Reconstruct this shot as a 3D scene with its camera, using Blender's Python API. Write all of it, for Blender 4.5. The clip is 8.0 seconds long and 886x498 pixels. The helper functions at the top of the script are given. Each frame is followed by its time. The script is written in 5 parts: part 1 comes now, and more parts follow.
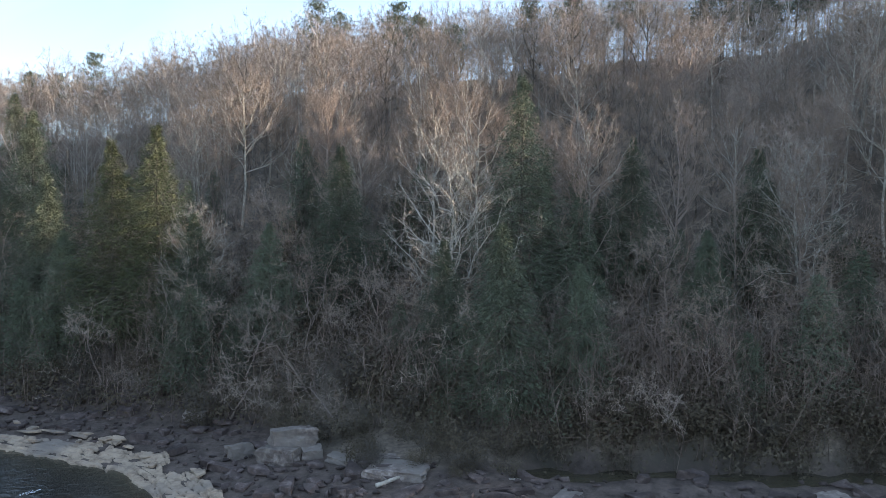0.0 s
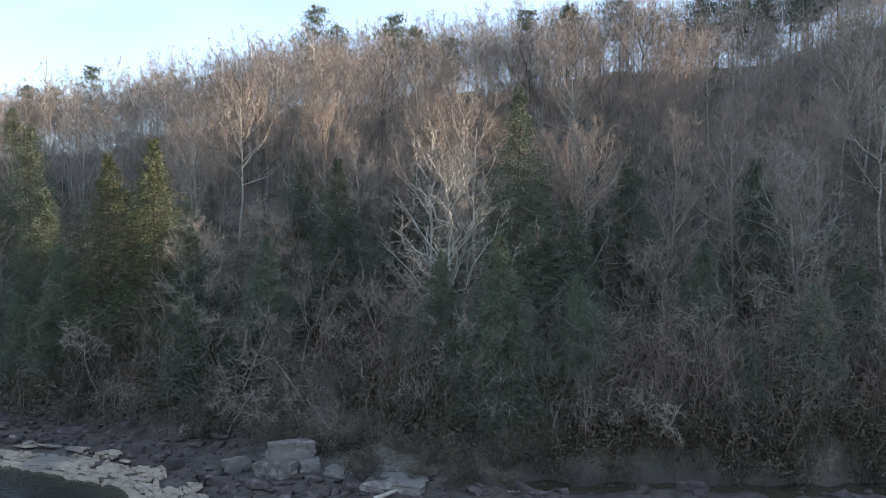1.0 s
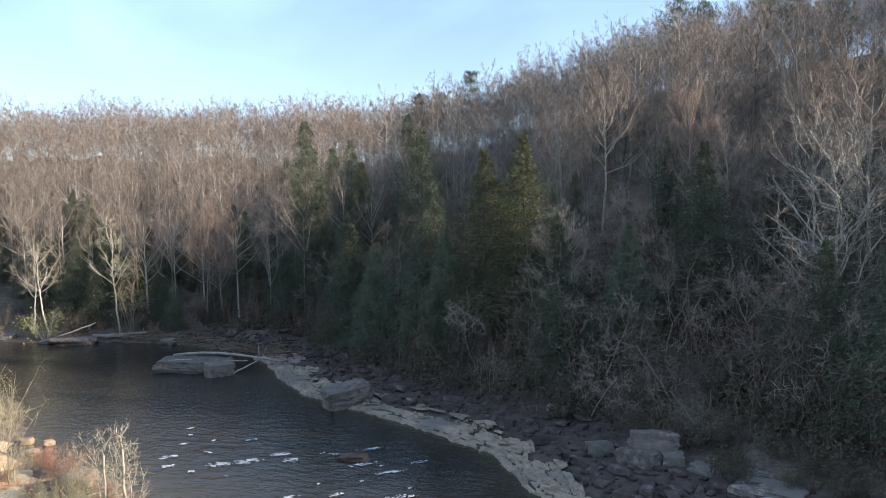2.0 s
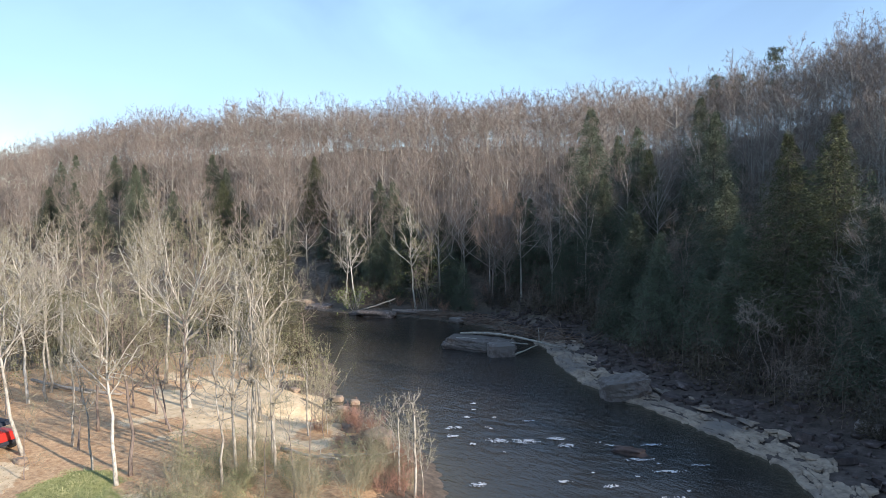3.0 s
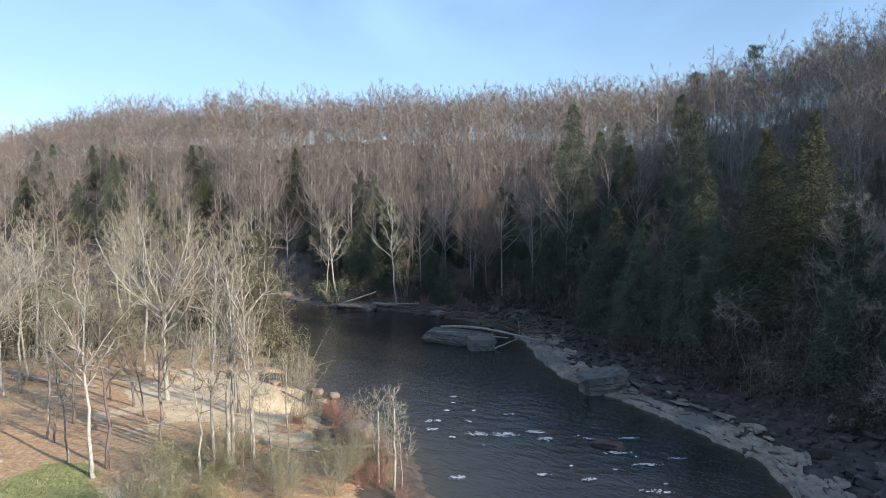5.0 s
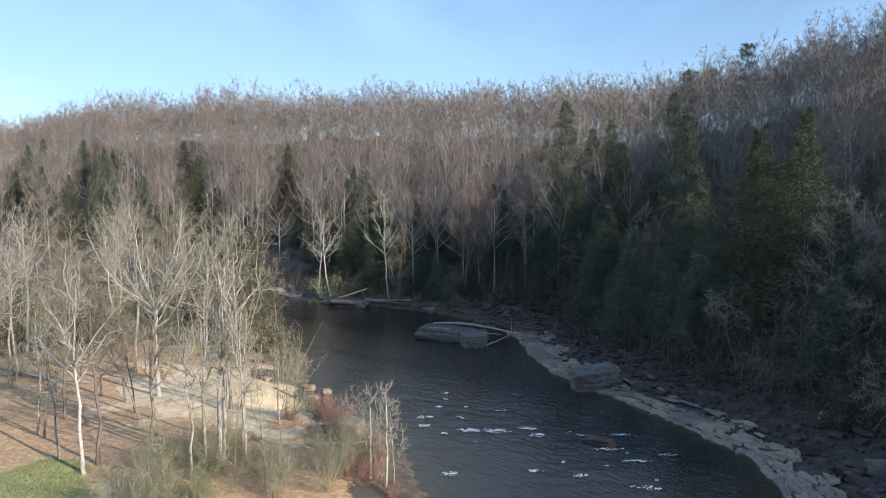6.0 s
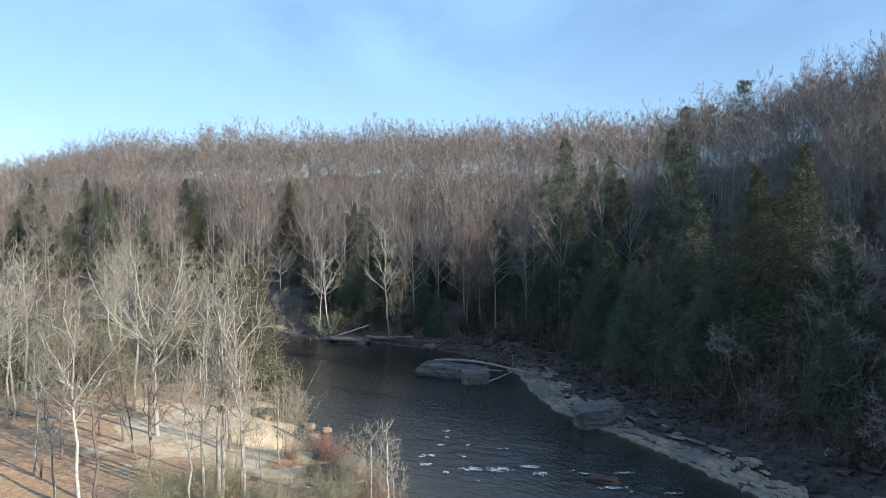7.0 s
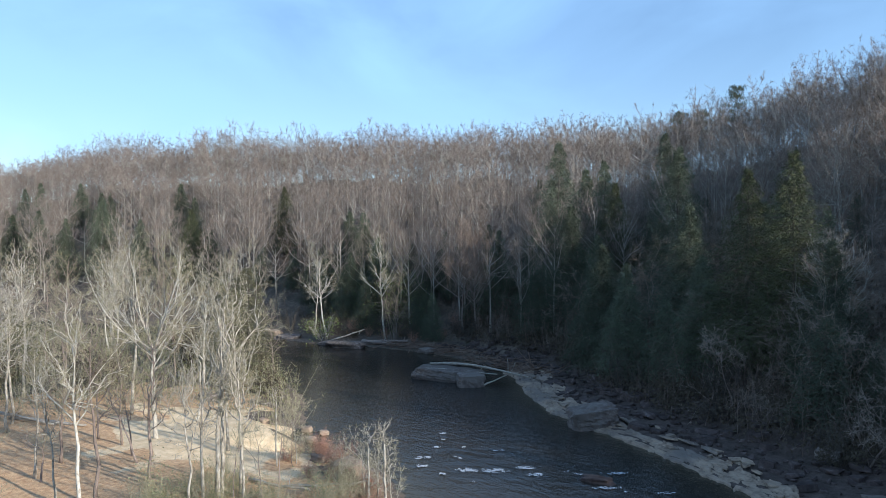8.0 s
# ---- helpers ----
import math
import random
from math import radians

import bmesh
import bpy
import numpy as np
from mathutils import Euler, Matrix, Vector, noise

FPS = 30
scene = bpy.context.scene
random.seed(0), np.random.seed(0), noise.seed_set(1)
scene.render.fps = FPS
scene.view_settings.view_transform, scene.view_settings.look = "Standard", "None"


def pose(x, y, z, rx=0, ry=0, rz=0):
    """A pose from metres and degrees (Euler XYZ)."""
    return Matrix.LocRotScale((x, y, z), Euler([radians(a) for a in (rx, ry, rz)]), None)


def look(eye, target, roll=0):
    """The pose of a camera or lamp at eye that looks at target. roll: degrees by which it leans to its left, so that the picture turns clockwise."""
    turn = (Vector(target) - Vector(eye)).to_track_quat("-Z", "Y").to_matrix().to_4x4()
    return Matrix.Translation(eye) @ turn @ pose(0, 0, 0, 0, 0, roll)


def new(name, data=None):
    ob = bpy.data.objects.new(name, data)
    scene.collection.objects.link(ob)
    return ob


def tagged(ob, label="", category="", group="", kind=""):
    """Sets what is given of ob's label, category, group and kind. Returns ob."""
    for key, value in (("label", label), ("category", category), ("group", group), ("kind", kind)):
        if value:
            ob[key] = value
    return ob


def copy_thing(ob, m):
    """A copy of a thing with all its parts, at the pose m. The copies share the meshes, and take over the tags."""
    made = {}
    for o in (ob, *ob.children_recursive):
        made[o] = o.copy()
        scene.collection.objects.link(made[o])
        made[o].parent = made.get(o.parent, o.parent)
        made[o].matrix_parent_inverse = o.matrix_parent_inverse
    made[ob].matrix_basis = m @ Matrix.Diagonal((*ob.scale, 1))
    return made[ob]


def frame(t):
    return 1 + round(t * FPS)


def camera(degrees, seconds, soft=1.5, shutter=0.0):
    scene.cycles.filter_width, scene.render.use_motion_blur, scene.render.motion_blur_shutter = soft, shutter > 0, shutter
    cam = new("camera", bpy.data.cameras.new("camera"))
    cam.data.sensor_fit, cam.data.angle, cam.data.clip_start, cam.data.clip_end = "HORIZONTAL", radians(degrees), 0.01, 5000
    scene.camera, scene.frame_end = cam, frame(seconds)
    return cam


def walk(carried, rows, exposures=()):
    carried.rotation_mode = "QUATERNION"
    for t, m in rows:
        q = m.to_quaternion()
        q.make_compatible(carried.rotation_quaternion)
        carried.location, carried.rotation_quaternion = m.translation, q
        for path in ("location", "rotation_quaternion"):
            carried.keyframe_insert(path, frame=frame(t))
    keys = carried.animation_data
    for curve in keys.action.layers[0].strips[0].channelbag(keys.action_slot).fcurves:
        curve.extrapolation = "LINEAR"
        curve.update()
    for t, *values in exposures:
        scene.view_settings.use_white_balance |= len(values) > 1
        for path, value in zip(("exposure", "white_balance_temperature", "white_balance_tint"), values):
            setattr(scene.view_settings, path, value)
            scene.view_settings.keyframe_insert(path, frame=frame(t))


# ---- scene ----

# ---------------------------------------------------------------- camera
cam = camera(61.5, 8.0, soft=0.85)
# seconds, x, y, z, tilt above level, lean, turn to the left
PATH = [
    (0.0, 0.00, 0.00, 16.50, -3.53, -0.40, -0.48),
    (0.1, 0.00, 0.00, 16.50, -3.15, -0.30, -0.50),
    (0.3, 0.00, 0.00, 16.50, -2.68, -0.20, -0.53),
    (0.5, 0.00, 0.00, 16.50, -2.60, -0.17, -0.54),
    (1.0, 0.00, 0.00, 16.50, -2.65, -0.12, -0.69),
    (1.3, 0.00, 0.00, 16.50, -3.00, 0.05, -0.70),
    (1.4, 0.00, 0.00, 16.50, -3.16, 0.15, -0.23),
    (1.5, 0.00, 0.00, 16.50, -3.25, 0.35, 4.56),
    (1.7, 0.00, 0.00, 16.50, -3.32, 0.90, 14.68),
    (2.0, 0.00, 0.00, 16.50, -3.33, 1.20, 26.66),
    (2.2, 0.00, 0.00, 16.50, -3.66, 1.45, 36.24),
    (2.6, 0.00, 0.00, 16.50, -3.85, 1.00, 47.20),
    (3.3, 0.00, 0.00, 16.50, -3.90, 0.62, 48.33),
    (3.5, 0.00, 0.00, 16.50, -3.94, 0.51, 48.43),
    (4.0, 0.00, 0.00, 16.50, -3.94, 0.19, 48.28),
    (4.5, 0.00, 0.00, 16.50, -3.98, 0.12, 47.65),
    (5.0, 0.00, 0.00, 16.50, -4.39, 0.11, 46.78),
    (6.5, 0.00, 0.00, 16.50, -4.66, -0.14, 46.21),
    (6.6, 0.00, 0.00, 16.50, -4.60, -0.10, 46.22),
    (6.8, 0.00, 0.00, 16.50, -2.50, 0.05, 46.25),
    (7.0, 0.00, 0.00, 16.50, -1.87, 0.14, 46.27),
    (7.5, 0.10, -0.15, 16.48, -1.87, 0.30, 46.15),
    (8.0, 0.43, -0.52, 16.46, -1.50, 0.27, 45.85),
]
walk(cam, [(t, pose(x, y, z, 90 + tilt, lean, turn)) for t, x, y, z, tilt, lean, turn in PATH],
     exposures=[(0.0, 1.5, 6850, 18), (1.3, 1.42, 6850, 18), (1.6, 1.2, 6800, 18), (2.2, 0.85, 6350, 16), (3.4, 0.5, 6000, 16), (6.5, 0.4, 5800, 13), (8.0, 0.4, 5600, 11)])

# ---------------------------------------------------------------- light
SUN_AZ, SUN_EL = 80.0, 20.0          # degrees clockwise from +y, degrees above level
world = bpy.data.worlds.new("sky")
scene.world = world
world.use_nodes = True
wn, wl = world.node_tree.nodes, world.node_tree.links
wn.clear()
w_out = wn.new("ShaderNodeOutputWorld")
w_bg = wn.new("ShaderNodeBackground")
w_sky = wn.new("ShaderNodeTexSky")
w_sky.sky_type = "NISHITA"
w_sky.sun_disc = False
w_sky.sun_elevation, w_sky.sun_rotation = radians(SUN_EL), radians(SUN_AZ)
w_sky.altitude, w_sky.air_density, w_sky.dust_density, w_sky.ozone_density = 300, 1.0, 0.25, 1.6
w_geo = wn.new("ShaderNodeTexCoord")
w_map = wn.new("ShaderNodeMapping")
w_map.inputs["Scale"].default_value = (1.1, 2.6, 5.0)
w_map.inputs["Rotation"].default_value = (0.1, 0.25, 0.9)
w_noise = wn.new("ShaderNodeTexNoise")
w_noise.inputs["Scale"].default_value = 1.3
w_noise.inputs["Detail"].default_value = 6
w_noise.inputs["Roughness"].default_value = 0.5
w_noise.inputs["Distortion"].default_value = 0.6
w_ramp = wn.new("ShaderNodeValToRGB")
w_ramp.color_ramp.elements[0].position, w_ramp.color_ramp.elements[1].position = 0.38, 0.76
w_ramp.color_ramp.elements[0].color, w_ramp.color_ramp.elements[1].color = (0.2, 0.2, 0.2, 1), (0.9, 0.9, 0.9, 1)
w_mix = wn.new("ShaderNodeMixRGB")
w_mix.inputs["Color2"].default_value = (3.4, 5.45, 7.6, 1)
wl.new(w_geo.outputs["Generated"], w_map.inputs["Vector"])
wl.new(w_map.outputs["Vector"], w_noise.inputs["Vector"])
wl.new(w_noise.outputs["Fac"], w_ramp.inputs["Fac"])
wl.new(w_ramp.outputs["Color"], w_mix.inputs["Fac"])
wl.new(w_sky.outputs["Color"], w_mix.inputs["Color1"])
wl.new(w_mix.outputs["Color"], w_bg.inputs["Color"])
w_bg.inputs["Strength"].default_value = 0.12
wl.new(w_bg.outputs["Background"], w_out.inputs["Surface"])

sun_data = bpy.data.lights.new("sun", "SUN")
sun_data.energy, sun_data.angle, sun_data.color = 5.0, radians(0.6), (1.0, 0.88, 0.68)
sun = new("sun", sun_data)
a, e = radians(SUN_AZ), radians(SUN_EL)
sun.matrix_world = look((200 * math.sin(a), 200 * math.cos(a), 150), (200 * math.sin(a) - math.sin(a) * math.cos(e) * 50,
                        200 * math.cos(a) - math.cos(a) * math.cos(e) * 50, 150 - math.sin(e) * 50))

# ---------------------------------------------------------------- materials


def material(name, stops, scale=1.0, rough=0.85, bump=0.3, bump_scale=None, stretch=(1, 1, 1), vary=0.0, stain=None,
             spec=0.3, detail=5, soft_light=0.0):
    """A node material: colour from noise at two sizes, with relief. stops: (place, colour) pairs."""
    m = bpy.data.materials.new(name)
    m.use_nodes = True
    n, l = m.node_tree.nodes, m.node_tree.links
    b = n["Principled BSDF"]
    b.inputs["Roughness"].default_value = rough
    b.inputs["Specular IOR Level"].default_value = spec
    g = n.new("ShaderNodeNewGeometry")
    mp = n.new("ShaderNodeMapping")
    mp.inputs["Scale"].default_value = stretch
    l.new(g.outputs["Position"], mp.inputs["Vector"])
    fine = n.new("ShaderNodeTexNoise")
    fine.inputs["Scale"].default_value = scale
    fine.inputs["Detail"].default_value = detail
    fine.inputs["Roughness"].default_value = 0.65
    l.new(mp.outputs["Vector"], fine.inputs["Vector"])
    ramp = n.new("ShaderNodeValToRGB")
    els = ramp.color_ramp.elements
    while len(els) < len(stops):
        els.new(0.5)
    for el, (at, col) in zip(els, stops):
        el.position, el.color = at, (*col, 1)
    l.new(fine.outputs["Fac"], ramp.inputs["Fac"])
    colour = ramp.outputs["Color"]
    if stain:
        big = n.new("ShaderNodeTexNoise")
        big.inputs["Scale"].default_value = scale * 0.13
        big.inputs["Detail"].default_value = 3
        l.new(g.outputs["Position"], big.inputs["Vector"])
        edge = n.new("ShaderNodeValToRGB")
        edge.color_ramp.elements[0].position, edge.color_ramp.elements[1].position = 0.45, 0.62
        l.new(big.outputs["Fac"], edge.inputs["Fac"])
        mx = n.new("ShaderNodeMixRGB")
        mx.inputs["Color2"].default_value = (*stain, 1)
        l.new(edge.outputs["Color"], mx.inputs["Fac"])
        l.new(colour, mx.inputs["Color1"])
        colour = mx.outputs["Color"]
    if vary:
        info = n.new("ShaderNodeObjectInfo")
        hsv = n.new("ShaderNodeHueSaturation")
        spread = n.new("ShaderNodeMapRange")
        spread.inputs["To Min"].default_value, spread.inputs["To Max"].default_value = 1 - vary, 1 + vary
        l.new(info.outputs["Random"], spread.inputs["Value"])
        l.new(spread.outputs["Result"], hsv.inputs["Value"])
        l.new(colour, hsv.inputs["Color"])
        colour = hsv.outputs["Color"]
    l.new(colour, b.inputs["Base Color"])
    if bump:
        bn = n.new("ShaderNodeBump")
        bn.inputs["Strength"].default_value = bump
        bn.inputs["Distance"].default_value = 0.1
        if bump_scale:
            rel = n.new("ShaderNodeTexNoise")
            rel.inputs["Scale"].default_value = bump_scale
            rel.inputs["Detail"].default_value = 4
            l.new(mp.outputs["Vector"], rel.inputs["Vector"])
            l.new(rel.outputs["Fac"], bn.inputs["Height"])
        else:
            l.new(fine.outputs["Fac"], bn.inputs["Height"])
        l.new(bn.outputs["Normal"], b.inputs["Normal"])
    return m


def island_vary(m, low, high):
    """Let each separate piece of a joined mesh differ a little in brightness."""
    n, l = m.node_tree.nodes, m.node_tree.links
    b = n["Principled BSDF"]
    link = b.inputs["Base Color"].links[0]
    src = link.from_socket
    g = n.new("ShaderNodeNewGeometry")
    spread = n.new("ShaderNodeMapRange")
    spread.inputs["To Min"].default_value, spread.inputs["To Max"].default_value = low, high
    l.new(g.outputs["Random Per Island"], spread.inputs["Value"])
    hsv = n.new("ShaderNodeHueSaturation")
    l.new(spread.outputs["Result"], hsv.inputs["Value"])
    l.new(src, hsv.inputs["Color"])
    l.new(hsv.outputs["Color"], b.inputs["Base Color"])
    return m


BARK_GREY = material("bark_grey", [(0.3, (0.14, 0.106, 0.09)), (0.55, (0.27, 0.212, 0.178)), (0.75, (0.4, 0.335, 0.29))], 5, bump=0.5, stretch=(3, 3, 0.7), vary=0.22)
BARK_PALE = material("bark_pale", [(0.32, (0.13, 0.11, 0.088)), (0.47, (0.32, 0.285, 0.235)), (0.7, (0.54, 0.5, 0.435))], 3.0, bump=0.4, stretch=(2, 2, 1.0), vary=0.12)
BARK_WHITE = material("bark_white", [(0.32, (0.2, 0.175, 0.145)), (0.46, (0.42, 0.385, 0.33)), (0.7, (0.64, 0.6, 0.53))], 2.6, bump=0.4, stretch=(2, 2, 0.9), vary=0.1)
BARK_DARK = material("bark_dark", [(0.3, (0.05, 0.042, 0.035)), (0.6, (0.13, 0.11, 0.09)), (0.8, (0.2, 0.17, 0.14))], 5, bump=0.6, stretch=(3, 3, 0.7), vary=0.2)
TWIG_BROWN = material("twig_brown", [(0.3, (0.17, 0.125, 0.095)), (0.7, (0.31, 0.235, 0.185))], 1.2, bump=0, vary=0.25)
TWIG_GREY = material("twig_grey", [(0.3, (0.22, 0.172, 0.14)), (0.7, (0.4, 0.32, 0.265))], 1.2, bump=0, vary=0.2)
TWIG_PALE = material("twig_pale", [(0.3, (0.235, 0.208, 0.135)), (0.7, (0.41, 0.37, 0.255))], 1.2, bump=0, vary=0.15)
TWIG_OLIVE = material("twig_olive", [(0.3, (0.2, 0.185, 0.105)), (0.7, (0.36, 0.335, 0.2))], 1.2, bump=0, vary=0.2)
TWIG_RED = material("twig_red", [(0.3, (0.23, 0.125, 0.095)), (0.7, (0.4, 0.235, 0.175))], 1.2, bump=0, vary=0.2)
NEEDLE = material("needle", [(0.3, (0.068, 0.08, 0.057)), (0.7, (0.132, 0.15, 0.1))], 0.9, rough=1.0, bump=0, vary=0.25, spec=0.08)
# Yellower than NEEDLE: the weak light on hemlock2 is put into the colour.
NEEDLE_LIT = material("needle_lit", [(0.3, (0.072, 0.08, 0.045)), (0.7, (0.138, 0.145, 0.078))], 0.9, rough=1.0, bump=0, vary=0.2, spec=0.08)
NEEDLE_OLIVE = material("needle_olive", [(0.3, (0.095, 0.092, 0.058)), (0.7, (0.18, 0.17, 0.105))], 0.9, rough=1.0, bump=0, vary=0.2, spec=0.08)
LEAF_DARK = material("leaf_dark", [(0.3, (0.066, 0.054, 0.04)), (0.7, (0.145, 0.117, 0.082))], 1.1, rough=0.95, bump=0, vary=0.25, spec=0.1)
LEAF_SPRING = material("leaf_spring", [(0.3, (0.16, 0.19, 0.06)), (0.7, (0.3, 0.33, 0.12))], 1.1, rough=0.6, bump=0, vary=0.2)
LEAF_BUSH = material("leaf_bush", [(0.3, (0.13, 0.14, 0.065)), (0.7, (0.27, 0.275, 0.14))], 1.1, rough=0.7, bump=0, vary=0.2)
LEAF_DRY = material("leaf_dry", [(0.3, (0.19, 0.11, 0.055)), (0.7, (0.36, 0.23, 0.12))], 1.3, bump=0, vary=0.2)
ROCK_TAN = material("rock_tan", [(0.3, (0.16, 0.115, 0.085)), (0.5, (0.32, 0.24, 0.175)), (0.75, (0.44, 0.345, 0.26))], 1.6, bump=0.5, stain=(0.19, 0.155, 0.13), vary=0.18)
ROCK_GREY = material("rock_grey", [(0.28, (0.06, 0.046, 0.04)), (0.5, (0.155, 0.122, 0.106)), (0.72, (0.34, 0.29, 0.258))], 2.2, bump=0.7, stain=(0.15, 0.126, 0.11), vary=0.2)
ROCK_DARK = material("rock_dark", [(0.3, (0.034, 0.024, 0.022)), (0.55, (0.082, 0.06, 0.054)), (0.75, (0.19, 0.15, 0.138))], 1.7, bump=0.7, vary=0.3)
STICK = material("stick", [(0.3, (0.12, 0.08, 0.06)), (0.7, (0.26, 0.18, 0.135))], 1.5, bump=0)
DRIFTWOOD = material("driftwood", [(0.3, (0.25, 0.21, 0.17)), (0.6, (0.45, 0.4, 0.34)), (0.8, (0.55, 0.5, 0.44))], 3, bump=0.5, vary=0.1)

# ---------------------------------------------------------------- mesh tools


def mesh_of(name, verts, tris, smooth=False):
    """A mesh from an array of corners and an array of triangles."""
    verts, tris = np.asarray(verts, np.float32), np.asarray(tris, np.int32)
    me = bpy.data.meshes.new(name)
    me.vertices.add(len(verts))
    me.vertices.foreach_set("co", verts.ravel())
    me.loops.add(len(tris) * 3)
    me.loops.foreach_set("vertex_index", tris.ravel())
    me.polygons.add(len(tris))
    me.polygons.foreach_set("loop_start", np.arange(0, len(tris) * 3, 3, dtype=np.int32))
    me.polygons.foreach_set("loop_total", np.full(len(tris), 3, np.int32))
    me.update(calc_edges=True)
    if smooth:
        me.polygons.foreach_set("use_smooth", np.ones(len(tris), bool))
    return me


class Pieces:
    """Gathers triangles of many small forms into one mesh."""

    def __init__(self):
        self.v, self.f, self.n = [], [], 0

    def add(self, v, f):
        self.v.append(np.asarray(v, float).reshape(-1, 3))
        self.f.append(np.asarray(f, int).reshape(-1, 3) + self.n)
        self.n += len(self.v[-1])

    def arrays(self):
        return np.concatenate(self.v), np.concatenate(self.f)

    def mesh(self, name, smooth=False):
        return mesh_of(name, *self.arrays(), smooth)


def part_of(name, me, mat, parent=None, label=""):
    ob = new(name, me)
    if mat and not me.materials:
        me.materials.append(mat)
    if parent:
        ob.parent = parent
    if label:
        tagged(ob, label=label)
    return ob


def unit(v):
    return v / (np.linalg.norm(v, axis=-1, keepdims=True) + 1e-9)


def tube(path, radii, sides, cap=True):
    """Corners and triangles of a tapering tube along a path."""
    path, radii = np.asarray(path, float), np.asarray(radii, float)
    n = len(path)
    tan = unit(np.gradient(path, axis=0))
    ref = np.where(np.abs(tan[:, 2:3]) > 0.9, np.array([[1.0, 0, 0]]), np.array([[0, 0, 1.0]]))
    u = unit(np.cross(tan, ref))
    w = np.cross(tan, u)
    ang = np.arange(sides) * 2 * np.pi / sides
    ring = path[:, None] + radii[:, None, None] * (u[:, None] * np.cos(ang)[None, :, None] + w[:, None] * np.sin(ang)[None, :, None])
    v = ring.reshape(-1, 3)
    i = np.arange(n - 1)[:, None] * sides
    k = np.arange(sides)[None]
    k2 = (k + 1) % sides
    quads = np.stack([i + k, i + k2, i + k2 + sides, i + k + sides], -1).reshape(-1, 4)
    f = np.concatenate([quads[:, [0, 1, 2]], quads[:, [0, 2, 3]]])
    if cap:
        v = np.concatenate([v, path[-1:], path[:1]])
        top, bot = n * sides, n * sides + 1
        ks = np.arange(sides)
        f = np.concatenate([f, np.stack([(n - 1) * sides + ks, (n - 1) * sides + (ks + 1) % sides, np.full(sides, top)], 1),
                            np.stack([(ks + 1) % sides, ks, np.full(sides, bot)], 1)])
    return v, f


def spikes(base, tip, radius):
    """Slim three-sided twigs from base points to tips."""
    base, tip = np.asarray(base), np.asarray(tip)
    d = unit(tip - base)
    u = unit(np.cross(d, np.array([0.31, 0.52, 0.79])))
    w = np.cross(d, u)
    r = np.broadcast_to(np.asarray(radius, float), len(base))[:, None]
    v = np.stack([base + u * r, base - 0.5 * u * r + 0.87 * w * r, base - 0.5 * u * r - 0.87 * w * r, tip], 1).reshape(-1, 3)
    i = np.arange(len(base))[:, None] * 4
    f = np.concatenate([np.hstack([i, i + 1, i + 3]), np.hstack([i + 1, i + 2, i + 3]), np.hstack([i + 2, i, i + 3])])
    return v, f


def slivers(base, tip, width, rng):
    """The thinnest far twigs: one slim triangle each."""
    base, tip = np.asarray(base), np.asarray(tip)
    side = unit(np.cross(tip - base, rng.normal(size=base.shape))) * width
    v = np.stack([base + side, base - side, tip], 1).reshape(-1, 3)
    return v, np.arange(len(base) * 3).reshape(-1, 3)


def prisms(base, tip, r0, r1):
    """Slim three-sided tapering limbs, open at both ends."""
    base, tip = np.asarray(base), np.asarray(tip)
    d = unit(tip - base)
    u = unit(np.cross(d, np.array([0.31, 0.52, 0.79])))
    w = np.cross(d, u)
    rings = []
    for at, r in ((base, r0), (tip, r1)):
        r = np.asarray(r, float)[:, None]
        rings += [at + u * r, at - 0.5 * u * r + 0.87 * w * r, at - 0.5 * u * r - 0.87 * w * r]
    i = np.arange(len(base))[:, None] * 6
    f = np.concatenate([np.hstack([i + a, i + b, i + c]) for a, b, c in ((0, 1, 4), (0, 4, 3), (1, 2, 5), (1, 5, 4), (2, 0, 3), (2, 3, 5))])
    return np.stack(rings, 1).reshape(-1, 3), f


def blades(at, along, width, rng):
    """Small leaf blades: a bent pair of triangles each."""
    at, along = np.asarray(at), np.asarray(along)
    side = unit(np.cross(along, rng.normal(size=along.shape))) * np.asarray(width)[:, None]
    lift = np.cross(unit(along), unit(side)) * np.asarray(width)[:, None] * 0.35
    v = np.stack([at, at + along * 0.5 + side + lift, at + along, at + along * 0.5 - side + lift], 1).reshape(-1, 3)
    i = np.arange(len(at))[:, None] * 4
    return v, np.concatenate([np.hstack([i, i + 1, i + 2]), np.hstack([i, i + 2, i + 3])])


def interp_path(path, f):
    s = np.clip(f, 0, 1) * (len(path) - 1)
    i = np.minimum(s.astype(int), len(path) - 2)
    t = (s - i)[:, None]
    return path[i] * (1 - t) + path[i + 1] * t


def limb_path(start, direction, length, rng, n=5, rise=0.25, wander=0.18):
    pts, d = [np.asarray(start, float)], unit(np.asarray(direction, float))
    for _ in range(n - 1):
        d = unit(d + rng.normal(size=3) * wander + np.array([0, 0, rise / n * 2]))
        pts.append(pts[-1] + d * length / (n - 1))
    return np.array(pts)


